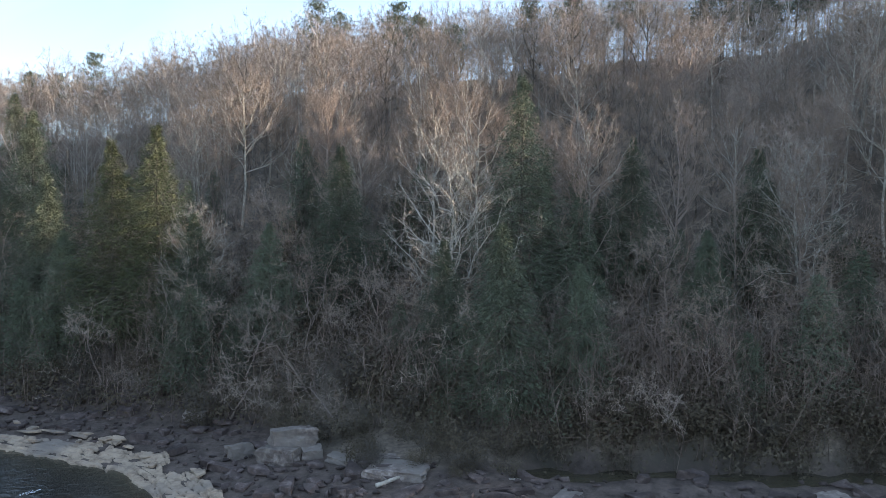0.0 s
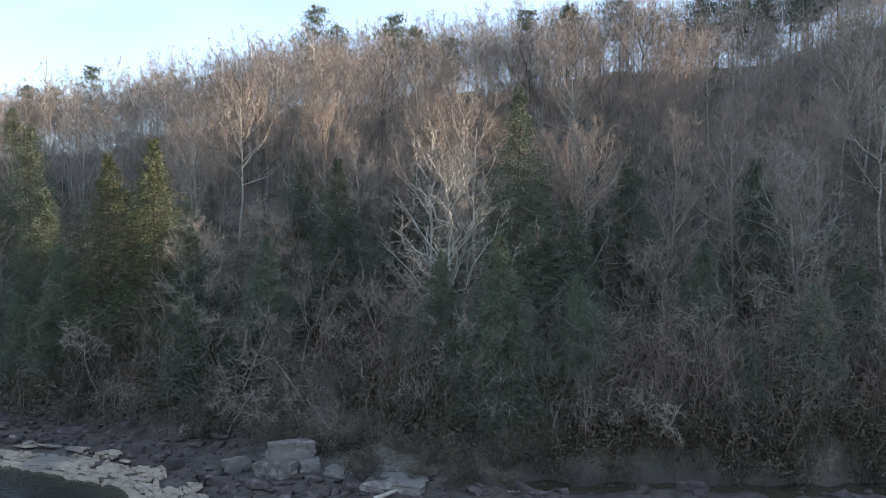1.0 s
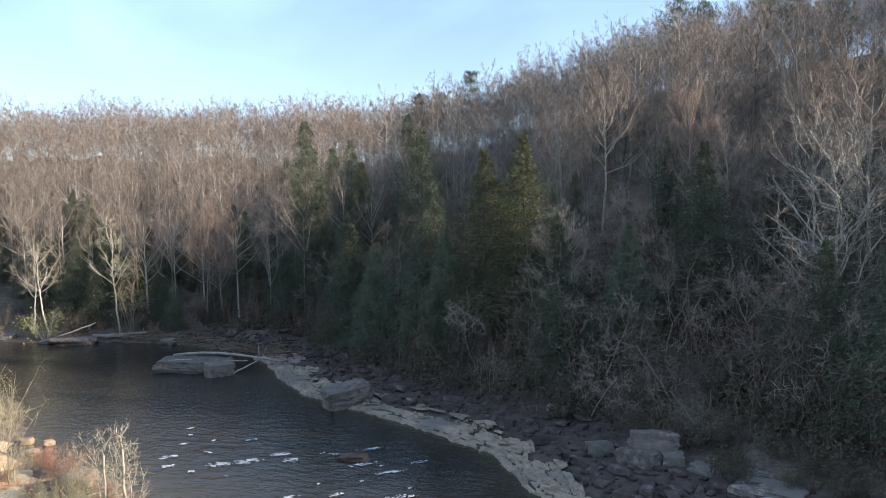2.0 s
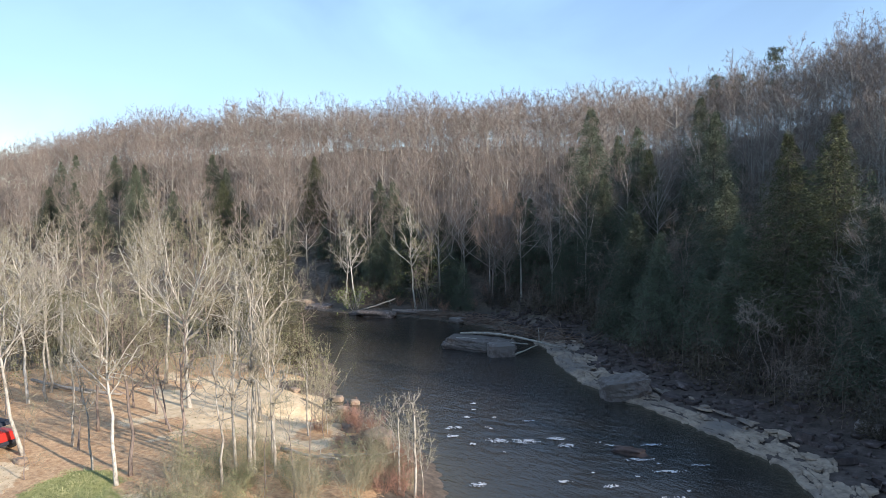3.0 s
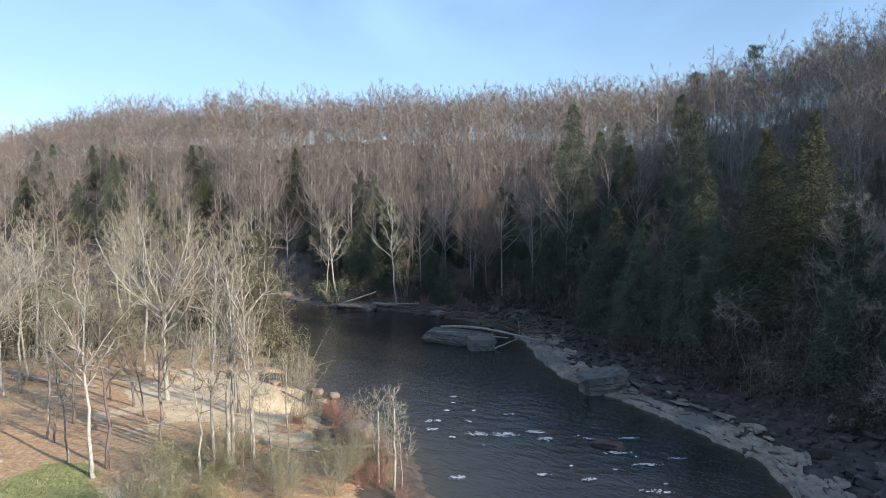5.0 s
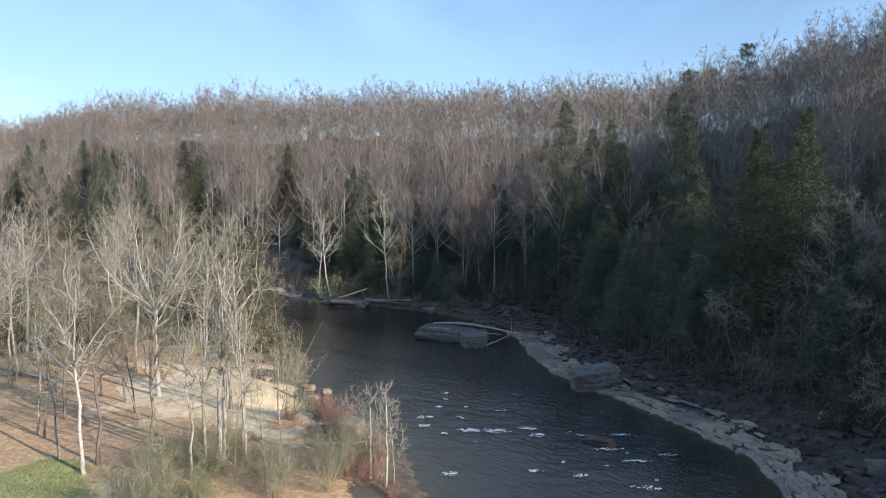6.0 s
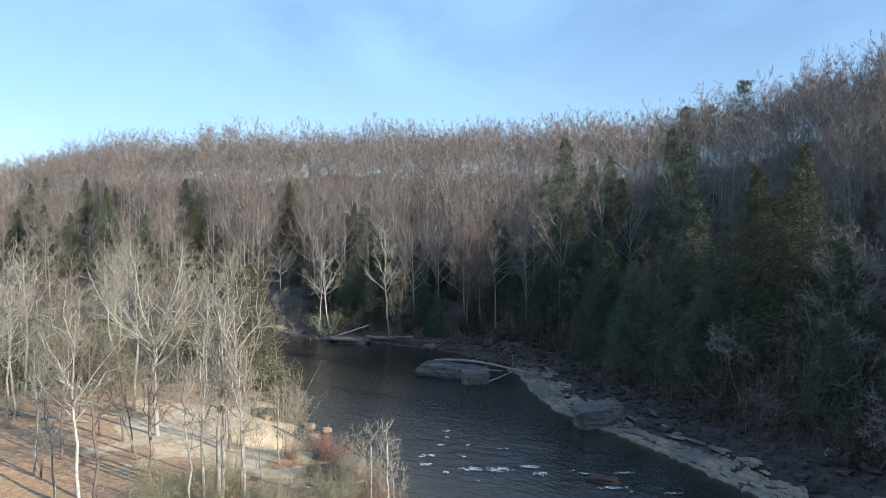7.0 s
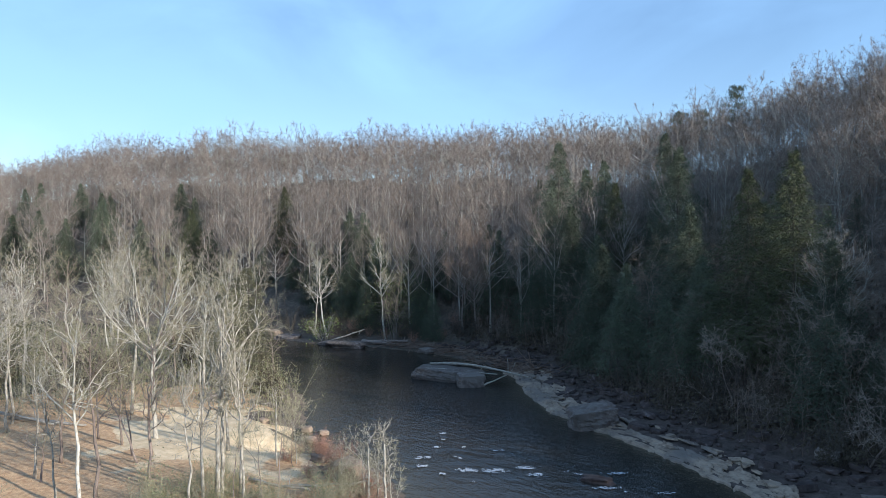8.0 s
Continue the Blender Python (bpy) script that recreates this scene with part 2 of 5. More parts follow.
# ---------------------------------------------------------------- lie of the land
# The river's two water lines, walked downstream to upstream (metres).
# The unseen reach past x = 30 bends so the hill shades the shore.
RIGHT_BANK = [(420, 40), (220, 24), (120, 24), (60, 27), (30, 29.5), (12, 30), (0, 31), (-9, 35), (-14.3, 39.6), (-16.2, 41.8), (-18.8, 44.4), (-23.1, 46.7), (-27.5, 48.4),
              (-32, 49.9), (-38, 51.8), (-44.6, 55.4), (-50, 60.2), (-57, 65), (-64, 66.5), (-73, 66.5), (-83, 64.5), (-91, 60.5),
              (-101, 59), (-125, 52), (-160, 36), (-220, 10), (-420, -90)]
LEFT_BANK = [(420, 5), (220, -12), (120, -8), (60, 3), (20, 10.5), (0, 15), (-14, 19), (-24, 23.5), (-30, 27.2), (-33.5, 29.5), (-39.5, 32), (-46, 33.2),
             (-51, 34.0), (-55, 36.5), (-61, 40.5), (-72, 44.3), (-82, 49.0), (-95, 50), (-120, 38), (-155, 20), (-215, -8), (-420, -115)]


def line_distance(x, y, line):
    """Signed distance to a bank line: positive on its right-hand hill side."""
    best, sign = np.full(x.shape, 1e9), np.ones(x.shape)
    for (ax, ay), (bx, by) in zip(line[:-1], line[1:]):
        dx, dy = bx - ax, by - ay
        t = np.clip(((x - ax) * dx + (y - ay) * dy) / (dx * dx + dy * dy), 0, 1)
        dist = np.hypot(x - ax - t * dx, y - ay - t * dy)
        side = np.sign(dy * (x - ax) - dx * (y - ay))
        closer = dist < best - 1e-9
        best, sign = np.where(closer, dist, best), np.where(closer, side, sign)
    return best * np.where(sign == 0, 1, sign)


def wave(x, y, size, seed):
    """A cheap smooth noise from a few sines."""
    r = np.random.default_rng(seed)
    out = np.zeros(np.shape(x))
    for k in range(6):
        ang, ph, fr = r.uniform(0, 6.283), r.uniform(0, 6.283), r.uniform(0.6, 1.9) / size * 6.283
        out = out + np.sin((np.cos(ang) * x + np.sin(ang) * y) * fr + ph + 1.3 * np.sin((np.sin(ang) * x - np.cos(ang) * y) * fr * 0.6 + ph * 2))
    return out / 4.2


def smooth(a, b, v):
    t = np.clip((np.asarray(v, float) - a) / (b - a), 0, 1)
    return t * t * (3 - 2 * t)


# From azimuth 40 to 72 the ridge is unseen, raised to block the sun.
RIDGE_AZ = [-180, -95, -85, -77, -71, -58, -42, -30, -25, -20, -9, 0, 24, 30, 40, 50, 62, 72, 80, 95, 180]
RIDGE_Z = [12, 14, 16, 21, 27, 27, 25.5, 24, 26, 29, 34, 35, 37, 41, 49, 56, 56, 48, 34, 20, 12]


def land(x, y):
    """Height of the ground."""
    x, y = np.asarray(x, float), np.asarray(y, float)
    sr, sl = line_distance(x, y, RIGHT_BANK), -line_distance(x, y, LEFT_BANK)
    az = np.degrees(np.arctan2(x, y))
    top = np.interp(az, RIDGE_AZ, RIDGE_Z)
    rough = wave(x, y, 14, 3) * 0.5 + wave(x, y, 5, 4) * 0.2
    shelf = 0.12 + 0.75 * smooth(0, 9, sr) + 0.5 * smooth(8, 14, sr) + 0.5 * smooth(13, 16, sr) + rough * 0.3 * smooth(3.5, 8, sr)
    bed = -1.3
    # the dark channel behind the rock shelf
    bend = sr + 0.7 * wave(x, y, 6, 61) + 0.25 * wave(x, y, 2, 62)
    channel = smooth(1, 8, x) * smooth(10.8, 12.2, bend) * (1 - smooth(14.4, 16.0, bend))
    shelf = shelf - 2.6 * channel
    foot = 6.5 + 9.0 * smooth(-20, 4, x)
    # steeper beyond x = 60, out of view, for the shade it casts
    hill = top * np.clip((sr - foot) / (68 - 26 * smooth(60, 110, x)), 0, 1) ** 0.92 + smooth(12, 40, sr) * (rough * 2.2 + wave(x, y, 45, 6) * 1.6)
    hill = hill - 6 * smooth(90, 260, sr)
    # an unseen wooded bluff close above the river downstream, added to shade it
    hill = np.maximum(hill, 20 * smooth(5, 22, sr) * smooth(44, 62, x) * (1 - smooth(150, 220, x)))
    right = shelf + np.where(sr > foot - 10 * smooth(44, 62, x), hill, 0)
    left = 0.08 + 1.15 * smooth(0, 5, sl) + 0.4 * smooth(5, 20, sl) + wave(x, y, 16, 8) * 0.22 * smooth(2, 8, sl) + wave(x, y, 3.5, 9) * 0.06 * smooth(1, 5, sl)
    left = left - 1.1 * np.exp(-(((x + 47.5) / 3.6) ** 2 + ((y - 32.4) / 2.0) ** 2))
    ca, cb = (x + 44.8) * 0.8 + (y - 29.6) * 0.6, (y - 29.6) * 0.8 - (x + 44.8) * 0.6
    left = left - 1.9 * np.exp(-((ca / 3.6) ** 2 + (cb / 1.5) ** 2))
    river = bed + 1.25 * np.exp(-np.minimum(np.abs(sr), np.abs(sl)) / 1.2)
    return np.where(sr > 0, right, np.where(sl > 0, left, np.minimum(river, 0.05)))


def land_at(x, y):
    return float(land(np.array([x]), np.array([y]))[0])


def grid_lines(low, high, fine, reach_low, reach_high):
    """Even steps between low and high, growing steps beyond."""
    mid = list(np.arange(low, high + fine, fine))
    step, v, after = fine, mid[-1], []
    while v < reach_high:
        step *= 1.09
        v += step
        after.append(v)
    step, v, before = fine, low, []
    while v > reach_low:
        step *= 1.09
        v -= step
        before.append(v)
    return np.array(before[::-1] + mid + after)


def sheet(xs, ys):
    """Triangles of a grid of points, row by row."""
    nx, ny = len(xs), len(ys)
    i = (np.arange(ny - 1)[:, None] * nx + np.arange(nx - 1)[None]).ravel()
    return np.concatenate([np.stack([i, i + 1, i + nx + 1], 1), np.stack([i, i + nx + 1, i + nx], 1)])


gx, gy = grid_lines(-100, 40, 0.8, -3500, 3500), grid_lines(4, 76, 0.8, -3500, 3500)
GX, GY = np.meshgrid(gx, gy)
GZ = land(GX, GY)
ground_mesh = mesh_of("ground", np.stack([GX, GY, GZ], -1).reshape(-1, 3), sheet(gx, gy), True)

# what covers the ground: sand, grass, bare leaf litter of the flat
SR, SL = line_distance(GX, GY, RIGHT_BANK).ravel(), -line_distance(GX, GY, LEFT_BANK).ravel()
FX, FY = GX.ravel(), GY.ravel()
wob = wave(FX, FY, 9, 21)
sand = np.exp(-(((FX + 51) / 12) ** 2 + ((FY - 25.5) / 8.0) ** 2)) + np.exp(-(((FX + 46) / 4) ** 2 + ((FY - 7.6) / 2.2) ** 2)) + np.exp(-(((FX + 37.6) / 1.6) ** 2 + ((FY - 12.4) / 1.2) ** 2)) + 0.25 * wob
flat = smooth(3, 6, SL + wob * 2) * smooth(14, 20, 62 + FX * 0 - np.hypot(FX + 50, FY - 16) - 20 + wob * 3)
grass = np.exp(-(((FX + 40.6) / 3.6) ** 2 + ((FY - 10.4) / 2.3) ** 2)) * 1.2 + 0.2 * wob
zone = np.zeros((len(FX), 4), np.float32)
zone[:, 0] = smooth(0.42, 0.62, sand) * (SL > 0)
zone[:, 1] = smooth(0.4, 0.55, grass) * (SL > 0)
zone[:, 2] = flat * (SL > 0)
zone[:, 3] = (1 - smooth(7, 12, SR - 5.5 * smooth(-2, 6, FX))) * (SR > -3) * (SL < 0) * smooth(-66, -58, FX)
zone_layer = ground_mesh.color_attributes.new("cover", "FLOAT_COLOR", "POINT")
zone_layer.data.foreach_set("color", zone.ravel())


def ground_material():
    m = material("forest_floor", [(0.3, (0.07, 0.054, 0.042)), (0.5, (0.14, 0.108, 0.083)), (0.7, (0.23, 0.18, 0.14))], 2.5, bump=0.8, stain=(0.085, 0.07, 0.054))
    n, l = m.node_tree.nodes, m.node_tree.links
    b = n["Principled BSDF"]
    attr = n.new("ShaderNodeAttribute")
    attr.attribute_name = "cover"
    sep = n.new("ShaderNodeSeparateColor")
    l.new(attr.outputs["Color"], sep.inputs["Color"])
    g = n.new("ShaderNodeNewGeometry")
    now = b.inputs["Base Color"].links[0].from_socket

    def cover(fac, low, high, scale, now, ragged=0.5):
        tex = n.new("ShaderNodeTexNoise")
        tex.inputs["Scale"].default_value, tex.inputs["Detail"].default_value, tex.inputs["Roughness"].default_value = scale, 6, 0.7
        l.new(g.outputs["Position"], tex.inputs["Vector"])
        ramp = n.new("ShaderNodeValToRGB")
        ramp.color_ramp.elements[0].position, ramp.color_ramp.elements[1].position = 0.34, 0.68
        ramp.color_ramp.elements[0].color, ramp.color_ramp.elements[1].color = (*low, 1), (*high, 1)
        l.new(tex.outputs["Fac"], ramp.inputs["Fac"])
        edge = n.new("ShaderNodeMath")
        edge.operation = "MULTIPLY_ADD"
        edge.inputs[1].default_value = ragged * 2
        l.new(tex.outputs["Fac"], edge.inputs[0])
        edge.inputs[2].default_value = -ragged
        add = n.new("ShaderNodeMath")
        add.operation = "ADD"
        l.new(fac, add.inputs[0])
        l.new(edge.outputs["Value"], add.inputs[1])
        rng_node = n.new("ShaderNodeMapRange")
        rng_node.inputs["From Min"].default_value, rng_node.inputs["From Max"].default_value = 0.4, 0.6
        l.new(add.outputs["Value"], rng_node.inputs["Value"])
        mx = n.new("ShaderNodeMixRGB")
        l.new(rng_node.outputs["Result"], mx.inputs["Fac"])
        l.new(now, mx.inputs["Color1"])
        l.new(ramp.outputs["Color"], mx.inputs["Color2"])
        return mx.outputs["Color"]

    now = cover(sep.outputs["Blue"], (0.37, 0.21, 0.11), (0.7, 0.48, 0.28), 3.2, now)
    now = cover(sep.outputs["Red"], (0.55, 0.4, 0.24), (0.82, 0.65, 0.43), 1.3, now, 0.7)
    now = cover(sep.outputs["Green"], (0.15, 0.165, 0.05), (0.36, 0.36, 0.14), 4.0, now, 0.6)
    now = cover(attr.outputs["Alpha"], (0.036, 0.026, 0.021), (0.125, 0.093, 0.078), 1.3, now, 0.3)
    l.new(now, b.inputs["Base Color"])
    return m


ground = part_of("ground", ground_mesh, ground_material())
tagged(ground, "leaf-strewn forest ground rising from a sandy river flat", "ground", kind="structure")

# water
wx, wy = np.arange(-150, 62, 0.6), np.arange(5, 75, 0.6)
WX, WY = np.meshgrid(wx, wy)
rapid = np.exp(-(((WX + 30) / 18) ** 2 + ((WY - 36) / 9) ** 2))
WZ = (wave(WX, WY, 2.6, 31) * 0.04 + wave(WX, WY, 1.3, 32) * 0.02) * (0.2 + 0.75 * rapid)
water_mesh = mesh_of("water", np.stack([WX, WY, WZ], -1).reshape(-1, 3), sheet(wx, wy), True)
WATER = bpy.data.materials.new("water")
WATER.use_nodes = True
n, l = WATER.node_tree.nodes, WATER.node_tree.links
b = n["Principled BSDF"]
b.inputs["Roughness"].default_value = 0.1
b.inputs["Specular IOR Level"].default_value = 0.5
b.inputs["IOR"].default_value = 1.33
g = n.new("ShaderNodeNewGeometry")
mp = n.new("ShaderNodeMapping")
mp.inputs["Rotation"].default_value = (0, 0, radians(-38))
mp.inputs["Scale"].default_value = (0.8, 2.2, 1)
tx = n.new("ShaderNodeTexNoise")
tx.inputs["Scale"].default_value, tx.inputs["Detail"].default_value = 1.0, 6
bp = n.new("ShaderNodeBump")
bp.inputs["Strength"].default_value, bp.inputs["Distance"].default_value = 0.8, 0.075
l.new(g.outputs["Position"], mp.inputs["Vector"])
l.new(mp.outputs["Vector"], tx.inputs["Vector"])
chop = n.new("ShaderNodeTexNoise")
chop.inputs["Scale"].default_value, chop.inputs["Detail"].default_value = 2.6, 3
l.new(mp.outputs["Vector"], chop.inputs["Vector"])
both = n.new("ShaderNodeMath")
both.operation = "MULTIPLY_ADD"
both.inputs[1].default_value = 0.45
l.new(chop.outputs["Fac"], both.inputs[0])
l.new(tx.outputs["Fac"], both.inputs[2])
l.new(both.outputs["Value"], bp.inputs["Height"])
l.new(bp.outputs["Normal"], b.inputs["Normal"])
dp = n.new("ShaderNodeTexNoise")
dp.inputs["Scale"].default_value, dp.inputs["Detail"].default_value = 0.09, 3
rp = n.new("ShaderNodeValToRGB")
rp.color_ramp.elements[0].color, rp.color_ramp.elements[1].color = (0.016, 0.015, 0.015, 1), (0.034, 0.032, 0.03, 1)
l.new(g.outputs["Position"], dp.inputs["Vector"])
l.new(dp.outputs["Fac"], rp.inputs["Fac"])
shoal = n.new("ShaderNodeAttribute")
shoal.attribute_name = "shoal"
bed = n.new("ShaderNodeMixRGB")
bed.inputs["Color2"].default_value = (0.085, 0.07, 0.04, 1)
l.new(shoal.outputs["Fac"], bed.inputs["Fac"])
l.new(rp.outputs["Color"], bed.inputs["Color1"])
l.new(bed.outputs["Color"], b.inputs["Base Color"])
shoal_layer = water_mesh.attributes.new("shoal", "FLOAT", "POINT")
shoal_layer.data.foreach_set("value", np.maximum(np.exp(-np.maximum(line_distance(WX, WY, LEFT_BANK), 0) / 3.0) * 0.9, np.exp(-np.maximum(-line_distance(WX, WY, RIGHT_BANK), 0) / 1.6) * 0.6).ravel().astype(np.float32))
water = tagged(part_of("water", water_mesh, WATER), "dark blue-green river water with small ripples", "river", kind="structure")

# ---------------------------------------------------------------- kinds of tree


def bare_tree(seed, h, r0, fork=0.4, depth=6, angle=38, ratio=0.8, twigs=3, low=4, twig_r=0.012, twig_len=0.6, light=False,
              lean=(0, 0), wander=0.12, sides=6, stems=1, up=0.16, lead=0.55):
    """Trunk and crown of a leafless hardwood, its foot at the origin: a trunk that forks again and again into finer limbs."""
    rng = np.random.default_rng(seed)
    wood, fine = Pieces(), Pieces()
    for s in range(stems):
        hh = h * (1 - 0.1 * s)
        n = 7
        z = np.linspace(-0.3, hh * fork, n)
        sway = np.cumsum(rng.normal(size=(n, 2)) * hh * 0.007, axis=0)
        lx, ly = lean[0] + (rng.normal() * 0.1 if s else 0), lean[1] + (rng.normal() * 0.1 if s else 0)
        trunk = np.stack([sway[:, 0] + lx * z + 0.35 * s * math.cos(s * 2.4), sway[:, 1] + ly * z + 0.35 * s * math.sin(s * 2.4), z], 1)
        rr = r0 * (1 - 0.15 * s) * np.linspace(1, 0.72, n)
        rr[0] *= 1.35
        wood.add(*tube(trunk, rr, sides))
        # limbs of one order at a time: where they start, which way, how long, how thick
        L0 = hh * (1 - fork) * (1 - ratio) / (1 - ratio ** (depth + 0.4)) * 1.1
        m = low
        f = rng.uniform(0.45, 0.95, m)
        turn = np.arange(m) * 2.4 + rng.normal(size=m) * 0.4
        side = np.stack([np.cos(turn), np.sin(turn), rng.uniform(0.2, 0.8, m)], 1)
        P = np.concatenate([trunk[-1:], interp_path(trunk, f)])
        D = unit(np.concatenate([unit(trunk[-1:] - trunk[-2:-1]), side]))
        L = np.concatenate([[L0], L0 * rng.uniform(0.55, 0.9, m)])
        R = np.concatenate([[rr[-1]], rr[-1] * rng.uniform(0.3, 0.45, m)])
        level = np.concatenate([[0], np.full(m, min(2, depth - 2))])
        for k in range(depth):
            here = level <= k
            p, d, ln, r = P[here], D[here], L[here], R[here]
            mid = p + d * ln[:, None] * 0.5 + rng.normal(size=p.shape) * wander * ln[:, None] * 0.45
            end = p + d * ln[:, None] + rng.normal(size=p.shape) * wander * ln[:, None] * 0.5
            r1 = np.maximum(r * 0.78, twig_r * 0.6)
            heap = wood if k < depth - 2 else fine
            if k < (3 if light else depth - 1):
                heap.add(*prisms(p, mid, r, (r + r1) / 2))
                heap.add(*prisms(mid, end, (r + r1) / 2, r1))
            elif light:
                heap.add(*slivers(p, end, np.maximum(r, twig_r)[:, None], rng))
            else:
                heap.add(*spikes(p, end, np.maximum(r, twig_r)))
            if twigs and k >= depth - 3:
                tn = len(p) * twigs
                tb = np.repeat(p, twigs, 0) + np.repeat(end - p, twigs, 0) * rng.uniform(0.2, 1, (tn, 1))
                td = unit(np.repeat(d, twigs, 0) + rng.normal(size=(tn, 3)) * 0.7 + np.array([0, 0, 0.15]))
                tt = tb + td * twig_len * rng.uniform(0.5, 1.3, (tn, 1))
                fine.add(*slivers(tb, tt, twig_r, rng))
            if k == depth - 1:
                break
            # each limb goes on as one leader and throws off one or two side limbs
            new_p, new_d, new_l, new_r = [P[~here]], [D[~here]], [L[~here]], [R[~here]]
            way = unit(end - mid)
            across = rng.normal(size=way.shape)
            across = unit(across - way * np.sum(across * way, 1)[:, None])
            third = np.cross(way, across)
            for c in range(3):
                use = np.ones(len(p), bool) if c < 2 else rng.uniform(size=len(p)) < (0.9 if k < 2 else 0.45)
                a = np.radians(angle) * (rng.uniform(0.3, 1.0, len(p)) * lead if c == 0 else rng.uniform(0.7, 1.35, len(p)))
                o = across if c == 0 else unit(-across + third * rng.normal(size=(len(p), 1)) * 0.7) if c == 1 else unit(third + rng.normal(size=way.shape) * 0.3)
                dd = unit(way * np.cos(a)[:, None] + o * np.sin(a)[:, None] + np.array([0, 0, up]))
                at = end if c < 2 else p + (end - p) * rng.uniform(0.35, 0.95, (len(p), 1))
                new_p.append(at[use])
                new_d.append(dd[use])
                new_l.append((ln * ratio * (rng.uniform(0.88, 1.12, len(p)) if c == 0 else rng.uniform(0.65, 1.05, len(p))))[use])
                new_r.append((r1 * (rng.uniform(0.82, 0.95, len(p)) if c == 0 else rng.uniform(0.5, 0.75, len(p))))[use])
            count_new = sum(len(q) for q in new_p[1:])
            level = np.concatenate([level[~here], np.full(count_new, k + 1)])
            P, D, L, R = np.concatenate(new_p), np.concatenate(new_d), np.concatenate(new_l), np.concatenate(new_r)
    return wood, fine


def crown_tree(seed, h, r0, w, fork=0.3, base=0.4, limbs=14, subs=7, sprigs=4, twigs=3, angle=42, twig_r=0.012, twig_len=0.6,
               sway=0.006, sides=6, leader=True, stems=1, lean=(0, 0), crook=0.1, light=False, droop=0.0):
    """Trunk and crown of a leafless hardwood whose limbs sweep up and out to a rounded crown outline, its foot at the origin."""
    rng = np.random.default_rng(seed)
    wood, fine = Pieces(), Pieces()
    for s in range(stems):
        hh = h * (1 - 0.09 * s)
        n = 9 if not light else 4
        top = hh * (0.84 if leader else fork * 1.12)
        z = np.linspace(-0.3, top, n)
        drift = np.cumsum(rng.normal(size=(n, 2)) * hh * sway, axis=0)
        lx, ly = lean[0] + (rng.normal() * 0.07 if s else 0), lean[1] + (rng.normal() * 0.07 if s else 0)
        trunk = np.stack([drift[:, 0] + lx * z + 0.45 * s * math.cos(s * 2.4), drift[:, 1] + ly * z + 0.45 * s * math.sin(s * 2.4), z], 1)
        thin = np.clip(1 - np.linspace(0, 1, n) * (0.95 if leader else 0.35), 0.06, 1) ** 0.85
        rr = r0 * (1 - 0.12 * s) * thin
        rr[0] *= 1.3
        wood.add(*tube(trunk, rr, sides))
        # where each limb leaves the trunk and where its tip meets the crown's outline
        u = (np.arange(limbs) + rng.uniform(0, 1, limbs)) / limbs
        tip_z = hh * (base + (0.99 - base) * u ** 0.8)
        dome = np.clip((tip_z / hh - base) / (1 - base), 0, 1)
        reach = w * np.sqrt(np.clip(1.02 - dome ** 2.2, 0.03, 1)) * (0.72 + 0.28 * smooth(0, 0.35, dome)) * rng.uniform(0.7, 1.12, limbs)
        steep = np.tan(np.radians(angle * rng.uniform(0.75, 1.25, limbs)))
        start_z = np.clip(tip_z - np.maximum(reach / steep, hh * rng.uniform(0.16, 0.34, limbs)), hh * fork * rng.uniform(0.8, 1.25, limbs), top * 0.97)
        turn = np.arange(limbs) * 2.4 + rng.normal(size=limbs) * 0.5
        out = np.stack([np.cos(turn), np.sin(turn), np.zeros(limbs)], 1)
        p0 = interp_path(trunk, (start_z + 0.3) / (top + 0.3))
        axis = interp_path(trunk, np.clip((tip_z + 0.3) / (top + 0.3), 0, 1))
        p2 = axis * np.array([1, 1, 0]) + out * reach[:, None] + np.stack([np.zeros(limbs), np.zeros(limbs), tip_z], 1)
        p1 = p0 + out * reach[:, None] * 0.6 + (p2 - p0) * np.array([0, 0, 0.38 - droop]) + rng.normal(size=p0.shape) * crook * reach[:, None]
        length = np.linalg.norm(p2 - p0, axis=1)
        lr = np.maximum(r0 * 0.55 * (length / length.max()) ** 0.8 * (1.15 if not leader else 0.9), twig_r * 1.4)

        def on_limb(i, f):
            f = f[:, None]
            return p0[i] * (1 - f) ** 2 + p1[i] * 2 * f * (1 - f) + p2[i] * f ** 2

        every = np.arange(limbs)
        steps = np.linspace(0, 1, 3 if light else 6)
        prev = p0
        bend = rng.normal(size=(len(steps), limbs, 3)) * crook * 0.12
        knots = [p0]
        for k in range(1, len(steps)):
            q = on_limb(every, np.full(limbs, steps[k])) + bend[k] * length[:, None] * (k < len(steps) - 1)
            wood.add(*prisms(prev, q, lr * (1 - 0.85 * steps[k - 1]), lr * (1 - 0.85 * steps[k])))
            prev = q
            knots.append(q)
        knots = np.stack(knots)

        def along(i, f):
            g = f * (len(steps) - 1)
            j = np.minimum(g.astype(int), len(steps) - 2)
            t = (g - j)[:, None]
            return knots[j, i] * (1 - t) + knots[j + 1, i] * t

        # side branches, sprigs on them, and the last twigs
        i = np.repeat(every, subs)
        f = rng.uniform(0.22, 1.0, len(i))
        b0 = along(i, f)
        way = unit(along(i, np.minimum(f + 0.1, 1)) - along(i, np.maximum(f - 0.1, 0)))
        bl = (0.5 * length[i] + 0.5 * length.mean()) * rng.uniform(0.2, 0.45, len(i)) * (1.15 - 0.45 * f)
        bd = unit(way * 0.75 + rng.normal(size=b0.shape) * 0.6 + np.array([0, 0, 0.22]))
        b1 = b0 + bd * bl[:, None]
